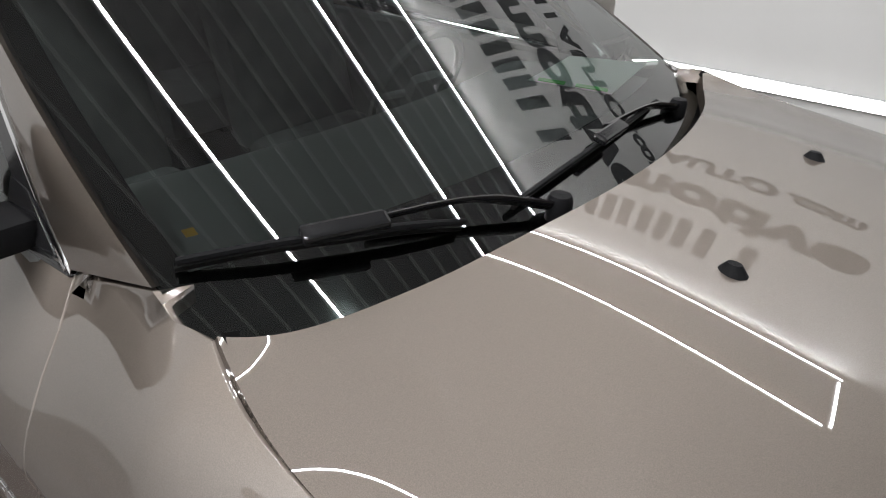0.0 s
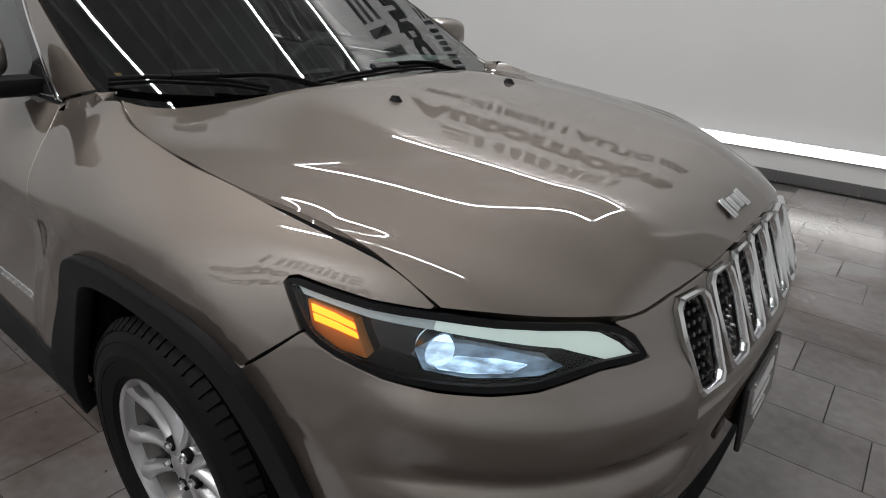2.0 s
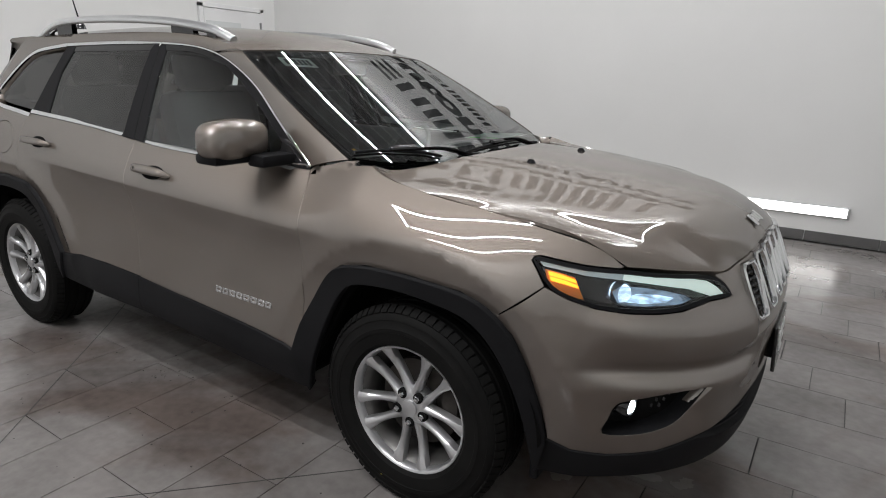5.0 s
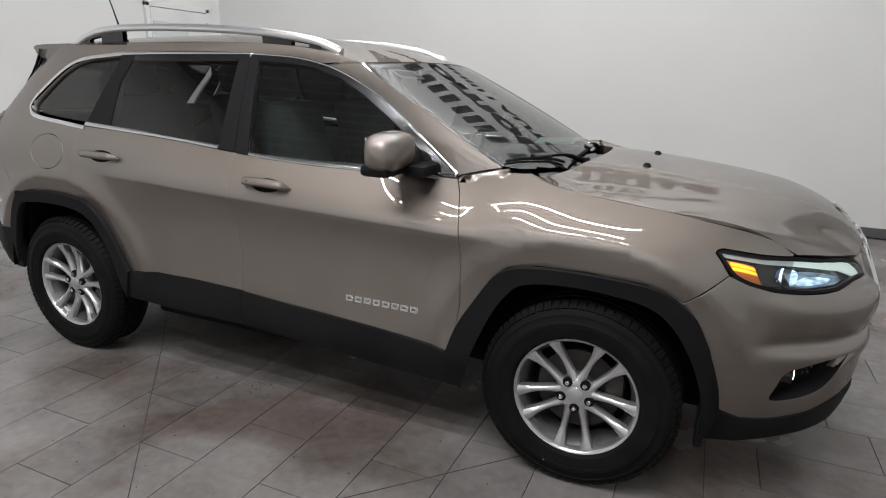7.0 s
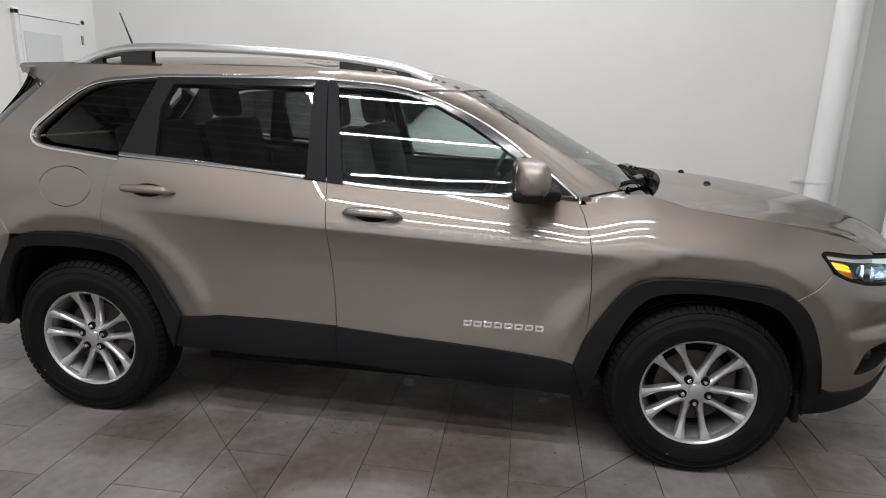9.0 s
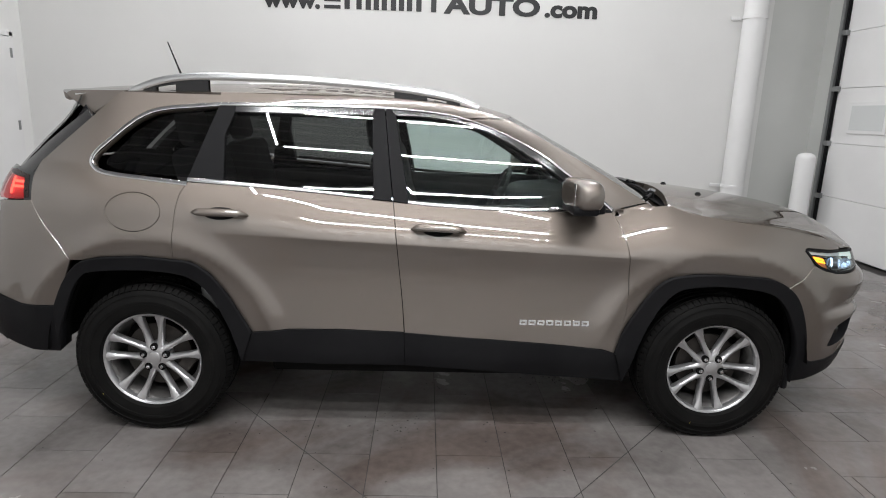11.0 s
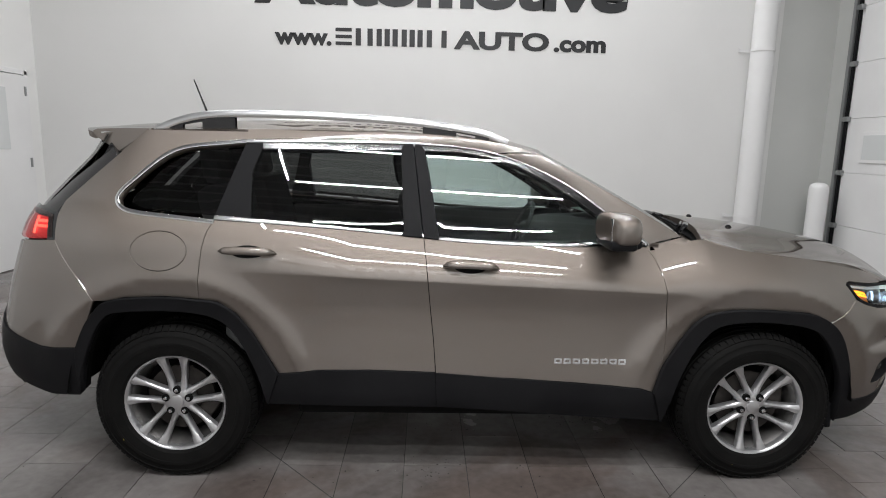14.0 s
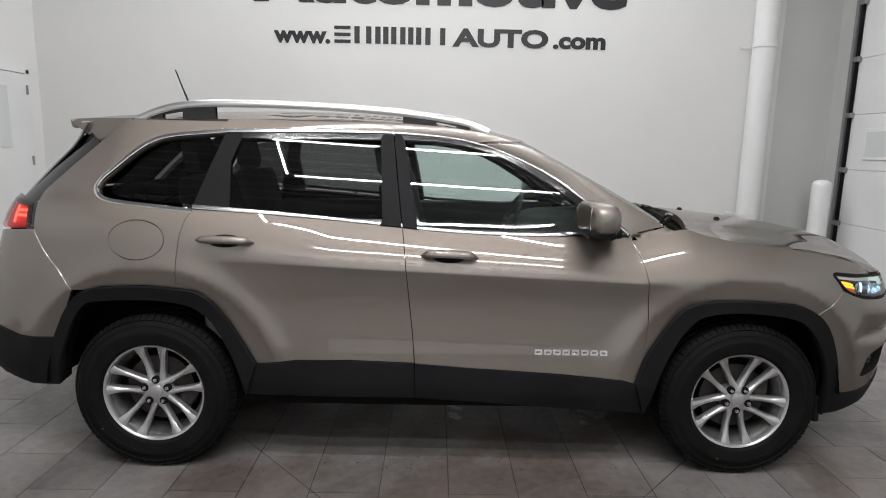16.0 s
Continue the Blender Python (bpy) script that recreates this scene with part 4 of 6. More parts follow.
# ---- nose: bumper with holes for the grille, fog lamps and lower intake ----
top_edge = [at_y(-y, smooth_at(y, ZF) - 0.004) for y in (0.47, 0.40, 0.3, 0.2, 0.1, 0.0)]
half = nose([(1.676, 0.783), (1.736, 0.829), (1.80, 0.888)]) + nose(LAMP_LOW)[::-1][2:] + [at_x(2.234, 0.856), at_x(2.211, 0.893), at_x(2.184, 0.919)] + top_edge
low_edge = nose([(1.831, 0.40), (1.90, 0.372), (1.994, 0.372), (2.118, 0.390), (2.205, 0.425)]) + [at_y(-0.53, 0.438), at_y(-0.45, 0.47), at_y(-0.36, 0.505), at_y(-0.25, 0.523), at_y(-0.1, 0.527), at_y(0, 0.527)]
left = [p for p in half]
flare_side = nose(FLARE_F[7:12])[::-1]
bumper_outline = left + mirrored(half)[1:] + [(2 * S_MID - s, z) for s, z in nose(FLARE_F[8:12])] + [(2 * S_MID - s, z) for s, z in low_edge] + low_edge[::-1][1:] + nose(FLARE_F[8:12])[::-1]


def slot_outline(i, grow=0.0):
    """Rounded outline of one of the seven grille openings."""
    c = -0.357 + 0.119 * i
    lift = -0.022 * (c / 0.36) ** 2
    w0, w1 = 0.050 + grow, 0.042 + grow
    zt, zb = 0.943 + lift + grow, 0.772 + lift * 0.5 - grow
    zm = 0.885 + lift
    pts = [(c - w1, zb + 0.012), (c - w1 + 0.012, zb), (c + w1 - 0.012, zb), (c + w1, zb + 0.012), (c + w0, zm), (c + w0 - 0.004, zt - 0.014), (c + w0 - 0.018, zt), (c - w0 + 0.018, zt), (c - w0 + 0.004, zt - 0.014), (c - w0, zm)]
    return [at_y(y, z) for y, z in pts]


def nose_place(out=0.0):
    def f(s, z):
        p = car_point(s, z, out)
        return p
    return f


BUMPER_RELIEF = [(0.5, 0.0), (0.54, 0.001), (0.58, 0.010), (0.615, 0.013), (0.638, 0.0), (0.655, -0.016), (0.68, -0.010), (0.73, 0.008), (0.765, 0.020), (0.79, 0.022), (0.815, 0.014), (0.84, 0.002), (0.86, 0.0), (0.9, 0.0)]


def bumper_place(s, z):
    """The skin with the swell of the bumper: a ledge above the fog lamps and a rounded lip below the lamps."""
    p = car_point(s, z)
    t = min(s, 2 * S_MID - s)
    ledge = fair_at(min(0.9, max(0.5, z)), BUMPER_RELIEF)
    k = rise((t - 1.82) / 0.26) * (1 - rise((t - 2.42) / 0.14))
    n = (car_point(s + 0.004, z) - car_point(s - 0.004, z)).cross(car_point(s, z + 0.004) - car_point(s, z - 0.004)).normalized()
    return p + n * ledge * k


GRILLE_HOLE = [at_y(-0.415, 0.772), at_y(-0.36, 0.755), at_y(-0.2, 0.745), at_y(0, 0.742), at_y(0.2, 0.745), at_y(0.36, 0.755), at_y(0.415, 0.772), at_y(0.425, 0.88), at_y(0.415, 0.925), at_y(0.3, 0.935), at_y(0, 0.95), at_y(-0.3, 0.935), at_y(-0.415, 0.925), at_y(-0.425, 0.88)]
bumper = panel("front_bumper", bumper_outline, bumper_place, PAINT, car, holes=[FOG_HOLE, mirrored(FOG_HOLE), [q for q in [at_y(-0.405, 0.722), at_y(0.405, 0.722), at_y(0.41, 0.752), at_y(-0.41, 0.752)]]] + [slot_outline(i, 0.004) for i in range(7)], step=0.02, label="body-coloured front bumper with slots")
panel("bumper_groove", [at_y(-0.43, 0.70), at_y(0.43, 0.70), at_y(0.43, 0.77), at_y(-0.43, 0.77)], nose_place(-0.03), DARK, bumper, step=0.05)

grille = new("grille")
grille.parent = car
tagged(grille, "seven-slot grille with chrome rings and black honeycomb")
for i in range(7):
    o, n = slot_outline(i, 0.004), slot_outline(i, -0.0065)
    verts, faces = [], []
    k = len(o)
    for a, b in zip(o, n):
        for q, h in ((a, -0.004), (a, 0.010), (Vector(a).lerp(Vector(b), 0.35), 0.015), (Vector(a).lerp(Vector(b), 0.75), 0.013), (b, 0.007), (b, -0.004)):
            verts.append(car_point(q[0], q[1], h))
    for j in range(k):
        l = (j + 1) % k
        for m in range(5):
            faces.append((j * 6 + m, l * 6 + m, l * 6 + m + 1, j * 6 + m + 1))
    slot = part("slot_ring", raw_mesh("slot_ring", verts, faces, angle=35), CHROME, grille)
    panel("slot_backing", shrunk(o, 0.006), nose_place(-0.014), GLOSS_BLACK, slot, step=0.04, gap=0)
    c = -0.357 + 0.119 * i
    bm = bmesh.new()
    poly = [tuple(p) for p in shrunk(n, 0.003)]
    for r in range(9):
        for q in range(6):
            s, z = at_y(c + (q - 2.5 + 0.5 * (r % 2)) * 0.0185, 0.782 + r * 0.0185)
            if inside((s, z), poly):
                p = car_point(s, z, -0.008)
                v = bmesh.ops.create_cone(bm, cap_ends=True, segments=6, radius1=0.0105, radius2=0.0045, depth=0.014)["verts"]
                nrm = (car_point(s, z, 0.01) - car_point(s, z)).normalized()
                bmesh.ops.transform(bm, matrix=Matrix.Translation(p) @ nrm.to_track_quat("Z", "Y").to_matrix().to_4x4(), verts=v)
    part("honeycomb", bm, GLOSS_BLACK, slot)

# chin and lower intake
chin_top = [at_x(1.79, 0.46)] + low_edge[:5] + [at_y(-0.5, 0.408), at_y(-0.3, 0.40), at_y(0, 0.40)]
chin_low = nose([(1.79, 0.262), (1.90, 0.262), (2.03, 0.285), (2.167, 0.30)]) + [at_y(-0.45, 0.305), at_y(-0.2, 0.31), at_y(0, 0.31)]
chin_outline = chin_top + mirrored(chin_top)[1:] + [(2 * S_MID - s, z) for s, z in chin_low] + chin_low[::-1][1:]
panel("front_lower_lip", chin_outline, nose_place(0.006), CLAD, bumper, step=0.05, lip=0.008, label="black grained plastic lower lip")
intake = [at_y(-0.56, 0.415), at_y(-0.3, 0.395), at_y(0, 0.395), at_y(0.3, 0.395), at_y(0.56, 0.415), at_y(0.45, 0.49), at_y(0.25, 0.54), at_y(0, 0.545), at_y(-0.25, 0.54), at_y(-0.45, 0.49)]
panel("intake_backing", intake, nose_place(-0.05), DARK, bumper, step=0.06, gap=0)
bm = bmesh.new()
for r in range(7):
    for q in range(44):
        y, z = -0.52 + q * 0.0242 + 0.012 * (r % 2), 0.412 + r * 0.021
        s = at_y(y, z)
        if inside(s, intake):
            box(0.012, 0.017, 0.013, *car_point(*s, -0.03), bm=bm)
part("intake_mesh", bm, CLAD, bumper)
for k in range(3):
    z = 0.425 + 0.022 * k
    part("intake_slat", tube([car_point(*at_y(-0.56 + 0.2 * j / 8 + 0.03 * k, z), -0.012) for j in range(9)], 0.006, 6), CLAD, bumper)

# fog lamps in their pockets
for sgn in (-1, 1):
    hole = FOG_HOLE if sgn < 0 else mirrored(FOG_HOLE)
    wall_v, wall_f = [], []
    d = dense(hole, 0.02)
    for s, z in d:
        wall_v += [car_point(s, z, 0.0), car_point(s, z, -0.075)]
    m = len(d)
    for j in range(m):
        l = (j + 1) % m
        wall_f.append((2 * j, 2 * j + 1, 2 * l + 1, 2 * l))
    pocket = part("fog_lamp_pocket", raw_mesh("pocket", wall_v, wall_f), CLAD, bumper, "black plastic fog lamp surround")
    panel("pocket_back", hole, nose_place(-0.07), CLAD, pocket, step=0.05, gap=0)
    s, z = at_y(sgn * 0.742, 0.532)
    p, q = car_point(s, z, -0.018), car_point(s, z, 0.02)
    turn = Matrix.Translation(p - (q - p) * 0.35) @ Vector((1, 0.15 * sgn, 0)).to_track_quat("Z", "Y").to_matrix().to_4x4()
    part("fog_lamp", lathe([(0.0, 0.012), (0.016, 0.01), (0.023, 0.002), (0.026, -0.012), (0.026, -0.03)], 28, "Z"), FOG, pocket, "lit round fog lamp", m=turn)
    part("fog_lamp_bezel", lathe([(0.026, -0.02), (0.027, 0.006), (0.032, 0.008), (0.036, 0.0), (0.036, -0.04)], 28, "Z"), GLOSS_BLACK, pocket, m=turn)
    bm = bmesh.new()
    for r in range(4):
        for c in range(8):
            s, z = at_y(sgn * (0.69 - c * 0.019 - 0.009 * (r % 2)), 0.515 + r * 0.02)
            if inside((s, z), shrunk(hole, 0.022)):
                box(0.012, 0.013, 0.013, *car_point(s, z, -0.065), bm=bm)
    part("pocket_mesh", bm, GLOSS_BLACK, pocket)


# ---- headlights ----
def headlight(sgn):
    fold = (lambda o: o) if sgn < 0 else mirrored
    outline = fold(LAMP_LINE)
    house = panel("headlight", outline, nose_place(-0.05), GLOSS_BLACK, car, step=0.05, gap=0, label="lit swept-back headlight with amber marker")
    wv, wf = [], []
    d = dense(outline, 0.03)
    for s, z in d:
        wv += [car_point(s, z, -0.004), car_point(s, z, -0.05)]
    for j in range(len(d)):
        l = (j + 1) % len(d)
        wf.append((2 * j, 2 * j + 1, 2 * l + 1, 2 * l))
    part("housing_wall", raw_mesh("housing_wall", wv, wf), GLOSS_BLACK, house)
    inner = shrunk(outline, 0.012)
    bv, bf = [], []
    o, n = shrunk(outline, 0.002), [tuple(p) for p in inner]
    for a, b in zip(o, n):
        bv += [car_point(a[0], a[1], -0.008), car_point(a[0], a[1], 0.001), car_point(b[0], b[1], 0.0015), car_point(b[0], b[1], -0.01)]
    for j in range(len(o)):
        l = (j + 1) % len(o)
        bf += [(4 * j + m, 4 * l + m, 4 * l + m + 1, 4 * j + m + 1) for m in range(3)]
    part("lamp_gasket", raw_mesh("lamp_gasket", bv, bf), CLAD, house)
    panel("lens", inner, nose_place(0.002), LENS, house, step=0.04, gap=0, depth=0.003)
    lit = nose([(1.99, 0.938), (2.06, 0.930), (2.145, 0.918), (2.178, 0.907), (2.203, 0.886), (2.224, 0.861), (2.205, 0.862), (2.185, 0.874), (2.145, 0.894), (2.06, 0.912), (1.99, 0.922)])
    panel("light_guide", fold(lit), nose_place(-0.010), DRL, house, step=0.03, gap=0, depth=0.01, label="glowing white daytime light bar")
    dim = nose([(1.772, 0.955), (1.84, 0.950), (1.90, 0.943), (1.989, 0.938), (1.989, 0.922), (1.90, 0.928), (1.84, 0.937), (1.785, 0.944)])
    panel("light_guide", fold(dim), nose_place(-0.010), GUIDE, house, step=0.03, gap=0, depth=0.01, label="dimmer outer end of the light bar")
    amber = nose([(1.79, 0.936), (1.84, 0.928), (1.872, 0.92), (1.905, 0.862), (1.86, 0.868), (1.81, 0.893)])
    a = panel("turn_signal", fold(amber), nose_place(-0.018), AMBER_DIM, house, step=0.03, gap=0, label="lit amber turn signal")
    hot = nose([(1.80, 0.931), (1.84, 0.924), (1.875, 0.914), (1.88, 0.906), (1.845, 0.914), (1.805, 0.921)])
    panel("lit_bar", fold(hot), nose_place(-0.014), AMBER, a, step=0.03, gap=0, depth=0.004)
    panel("lit_bar", fold([(s + 0.004, z - 0.014) for s, z in hot]), nose_place(-0.014), AMBER, a, step=0.03, gap=0, depth=0.004)
    s, z = at_x(2.005, 0.886)
    s, r = s if sgn < 0 else 2 * S_MID - s, 0.027
    turn = Matrix.Translation(car_point(s, z, -0.036)) @ Vector((1, 0.35 * sgn, 0.05)).to_track_quat("Z", "Y").to_matrix().to_4x4()
    b = part("projector", lathe([(0.0, 0.018), (r * 0.5, 0.016), (r * 0.85, 0.008), (r, -0.004), (r, -0.03)], 28, "Z"), LAMP, house, "lit projector lens", m=turn)
    part("projector_ring", lathe([(r, -0.02), (r + 0.001, 0.002), (r + 0.004, 0.003), (r + 0.007, -0.02)], 28, "Z"), SMOKED, b)
    refl = nose([(1.985, 0.908), (2.06, 0.900), (2.14, 0.880), (2.155, 0.864), (2.14, 0.852), (2.07, 0.848), (2.0, 0.850), (1.965, 0.872)])
    panel("reflector", fold(refl), nose_place(-0.044), SMOKED, house, step=0.03, gap=0)
    # two emissive sheets stand in for the light caught by the reflector
    optic = nose([(1.972, 0.890), (1.99, 0.904), (2.04, 0.902), (2.09, 0.893), (2.14, 0.877), (2.155, 0.866), (2.135, 0.856), (2.05, 0.853), (1.99, 0.860)])
    panel("glow_sheet", fold(optic), nose_place(-0.014), REFLECTOR_GLOW, house, step=0.03, gap=0, depth=0.002, label="emissive sheet for the bluish light on the reflector")
    core = nose([(2.0, 0.872), (2.03, 0.885), (2.08, 0.882), (2.115, 0.873), (2.10, 0.862), (2.05, 0.860), (2.01, 0.863)])
    panel("glow_sheet", fold(core), nose_place(-0.012), REFLECTOR_GLOW_CORE, house, step=0.03, gap=0, depth=0.002, label="emissive sheet for the brightest light on the reflector")


headlight(-1)
headlight(1)


# ---- tail lamps and tail ----
for sgn in (-1, 1):
    tail = [(-1.884, 1.215), (-1.868, 1.112), (-2.06, 1.092), (-2.18, 1.10), (-2.16, 1.18), (-2.10, 1.225), (-1.99, 1.232)]
    t = panel("tail_lamp", tail, skin(sgn, -0.012), TAIL, car, sign=sgn, label="lit red tail lamp", gap=0.004, depth=0.012)
    panel("lamp_back", shrunk(tail, -0.03), skin(sgn, -0.03), DARK, t, sign=sgn, gap=0, depth=0.004)
    rim = [(-1.868, 1.222), (-1.862, 1.105), (-1.90, 1.103), (-1.915, 1.20), (-2.10, 1.215), (-2.10, 1.235), (-1.99, 1.24)]
    panel("lamp_edge", rim, skin(sgn, 0.002), GLOSS_BLACK, t, sign=sgn, gap=0, step=0.04)
    panel("lens", tail, skin(sgn, 0.004), RED_LENS, t, sign=sgn, depth=0.003, gap=0.004)
    for dz in (0.0, 0.022):
        panel("lit_bar", [(-1.91, 1.188 - dz), (-1.905, 1.178 - dz), (-1.985, 1.176 - dz), (-1.985, 1.186 - dz)], skin(sgn, -0.004), TAIL_HOT, t, sign=sgn, gap=0, step=0.03, depth=0.004)
    panel("lit_bar", [(-1.99, 1.20), (-2.0, 1.20), (-2.01, 1.125), (-1.995, 1.125)], skin(sgn, -0.004), TAIL_HOT, t, sign=sgn, gap=0, step=0.03, depth=0.004)
    panel("rear_pillar_trim", [(-1.64, 1.478), (-1.70, 1.545), (-1.73, 1.476), (-1.87, 1.36), (-2.0, 1.235), (-1.884, 1.222), (-1.853, 1.273)], skin(sgn, -0.006), GLOSS_BLACK, car, sign=sgn)


def tail_point(z0, z1):
    def f(u, v):
        w = 2 * v - 1
        z = z0 + (z1 - z0) * u
        return Vector((smooth_at(z, STERN) + 0.015 + 0.14 * abs(w) ** 4, 0.64 * w, z))
    return f


gate = patch("tailgate", tail_point(0.62, 1.22), 18, 20, PAINT, car, flip=False)
patch("rear_window", tail_point(1.225, 1.575), 12, 20, GLASS_DARK, gate, flip=False, depth=0.005)
patch("rear_bumper_middle", tail_point(0.36, 0.615), 8, 20, CLAD, car, flip=True)


def spoiler_point(u, v):
    w = 2 * v - 1
    return Vector((-1.52 - 0.26 * u - 0.24 * u * (1 - w * w), 0.61 * w, 1.602 + 0.03 * (1 - w * w) - 0.02 * u * u - 0.0 * u))


patch("rear_spoiler", spoiler_point, 10, 24, PAINT, car, depth=0.032, flip=True)
for sgn in (-1, 1):
    prof = [(-1.50, 1.604), (-1.64, 1.602), (-1.765, 1.596), (-1.785, 1.582), (-1.755, 1.553), (-1.715, 1.525), (-1.66, 1.49), (-1.60, 1.53)]
    bm = bmesh.new()
    f = bm.faces.new([bm.verts.new((x, sgn * 0.585, z)) for x, z in prof])
    ext = bmesh.ops.extrude_face_region(bm, geom=[f])["geom"]
    bmesh.ops.translate(bm, vec=(0, sgn * 0.032, 0), verts=[g for g in ext if isinstance(g, bmesh.types.BMVert)])
    bmesh.ops.recalc_face_normals(bm, faces=bm.faces)
    bmesh.ops.bevel(bm, geom=list(bm.edges), offset=0.006, segments=2, affect="EDGES")
    part("spoiler_end", to_mesh(bm), PAINT, car)


# ---- inner shell, added in near-black so that gaps and arches look shaded ----
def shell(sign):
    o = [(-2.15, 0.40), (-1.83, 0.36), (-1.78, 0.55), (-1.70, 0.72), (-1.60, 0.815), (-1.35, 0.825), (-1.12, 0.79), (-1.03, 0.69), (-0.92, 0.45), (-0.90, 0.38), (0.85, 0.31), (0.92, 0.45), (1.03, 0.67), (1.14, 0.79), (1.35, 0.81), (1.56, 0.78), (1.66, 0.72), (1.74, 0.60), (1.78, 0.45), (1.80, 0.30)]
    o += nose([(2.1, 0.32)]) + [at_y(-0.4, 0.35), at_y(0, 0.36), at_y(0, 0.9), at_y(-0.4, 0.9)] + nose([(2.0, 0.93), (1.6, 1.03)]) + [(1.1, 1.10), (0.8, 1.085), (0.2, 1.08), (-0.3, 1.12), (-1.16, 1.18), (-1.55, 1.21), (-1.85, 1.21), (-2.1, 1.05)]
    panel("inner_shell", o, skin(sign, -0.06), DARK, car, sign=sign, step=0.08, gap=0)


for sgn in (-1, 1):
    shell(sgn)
    for x in (ARCH_F, ARCH_R):
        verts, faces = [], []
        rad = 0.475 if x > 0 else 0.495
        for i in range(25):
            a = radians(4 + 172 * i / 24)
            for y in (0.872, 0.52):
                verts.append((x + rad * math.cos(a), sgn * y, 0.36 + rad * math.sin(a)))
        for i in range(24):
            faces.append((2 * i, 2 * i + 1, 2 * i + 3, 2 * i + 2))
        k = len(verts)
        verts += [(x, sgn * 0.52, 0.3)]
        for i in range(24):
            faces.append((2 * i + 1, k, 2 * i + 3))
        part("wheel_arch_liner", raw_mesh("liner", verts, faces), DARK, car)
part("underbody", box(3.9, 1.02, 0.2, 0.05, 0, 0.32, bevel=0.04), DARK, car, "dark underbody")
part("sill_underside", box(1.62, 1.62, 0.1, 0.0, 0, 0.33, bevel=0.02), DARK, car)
part("mud_flap", box(0.03, 0.10, 0.13, 1.785, -0.745, 0.285, bevel=0.01), CLAD, car)


# ---- mirrors, handles, rails, aerial, badges ----
def door_mirror(sgn, door):
    m = new("door_mirror")
    m.parent = door
    tagged(m, "body-coloured door mirror with black base")

    def shape(u, v):
        a, b = 2 * math.pi * u, math.pi * v
        k = lambda c, e: math.copysign(abs(c) ** e, c)
        x = 0.076 * k(math.sin(b), 0.6) * k(math.cos(a), 0.6)
        z = 0.072 * k(math.sin(b), 0.6) * k(math.sin(a), 0.62)
        y = 0.142 * k(math.cos(b), 0.62)
        x = x * (0.75 if x < 0 else 1.1) - 0.10 * (y + 0.02)
        return Vector((0.612 + x, sgn * (0.94 - y), 1.212 + z + 0.02 * (0.1 - abs(y))))
    verts, faces = [], []
    nu, nv = 28, 16
    for j in range(nv + 1):
        for i in range(nu):
            verts.append(shape(i / nu, j / nv))
    for j in range(nv):
        for i in range(nu):
            faces.append((j * nu + i, j * nu + (i + 1) % nu, (j + 1) * nu + (i + 1) % nu, (j + 1) * nu + i))
    upper = outward(raw_mesh("mirror_cap", verts, faces, angle=80))
    part("mirror_cap", upper, PAINT, m)
    bm = box(0.118, 0.235, 0.042, 0.616, sgn * 0.945, 1.152, bevel=0.016)
    part("mirror_base", to_mesh(bm), CLAD, m)
    part("mirror_arm", to_mesh(box(0.09, 0.16, 0.045, 0.70, sgn * 0.84, 1.14, bevel=0.014)), CLAD, m)
    part("mirror_glass", box(0.006, 0.16, 0.11, 0.570, sgn * 0.955, 1.212, bevel=0.002), CHROME, m)


for sgn in (-1, 1):
    door_mirror(sgn, DOORS[sgn][0])


def door_handle(sgn, door, x, z, key):
    def place(dx, dz, o):
        return car_point(x + dx, z + dz, o, sgn)
    # flat dark oval for the shade in the handle's recess
    cup = [(x + 0.074 * math.cos(a), z + 0.002 + 0.027 * math.sin(a)) for a in np.linspace(0, 2 * math.pi, 24, endpoint=False)]
    panel("handle_cup_shade", cup, skin(sgn, 0.0015), DARK, door, sign=sgn, step=0.03, gap=0, depth=0.004)
    verts, faces = [], []
    n = 24
    for i in range(n + 1):
        t = -1 + 2 * i / n
        dx = 0.128 * t
        h = 0.0135 * (1 - abs(t) ** 6) + 0.0025
        o = 0.028 + 0.012 * (1 - t * t)
        for k in range(10):
            a = 2 * math.pi * k / 10
            verts.append(place(dx, h * math.sin(a) - 0.004 * t, max(-0.004, o + 0.011 * math.cos(a) - 0.03 * max(0, abs(t) - 0.75) * 4)))
    for i in range(n):
        for k in range(10):
            l = (k + 1) % 10
            faces.append((i * 10 + k, i * 10 + l, (i + 1) * 10 + l, (i + 1) * 10 + k))
    h = part("door_handle", outward(raw_mesh("door_handle", verts, faces, angle=60)), PAINT, door, "body-coloured door handle")
    if key:
        q = place(-0.065, 0.0, 0.045)
        part("lock_button", lathe([(0, 0.002), (0.005, 0.002), (0.006, -0.004)], 12, "Y"), DARK, h, m=Matrix.Translation(q))


for sgn in (-1, 1):
    door_handle(sgn, DOORS[sgn][0], -0.012, 1.018, sgn < 0)
    door_handle(sgn, DOORS[sgn][1], -1.004, 1.070, False)

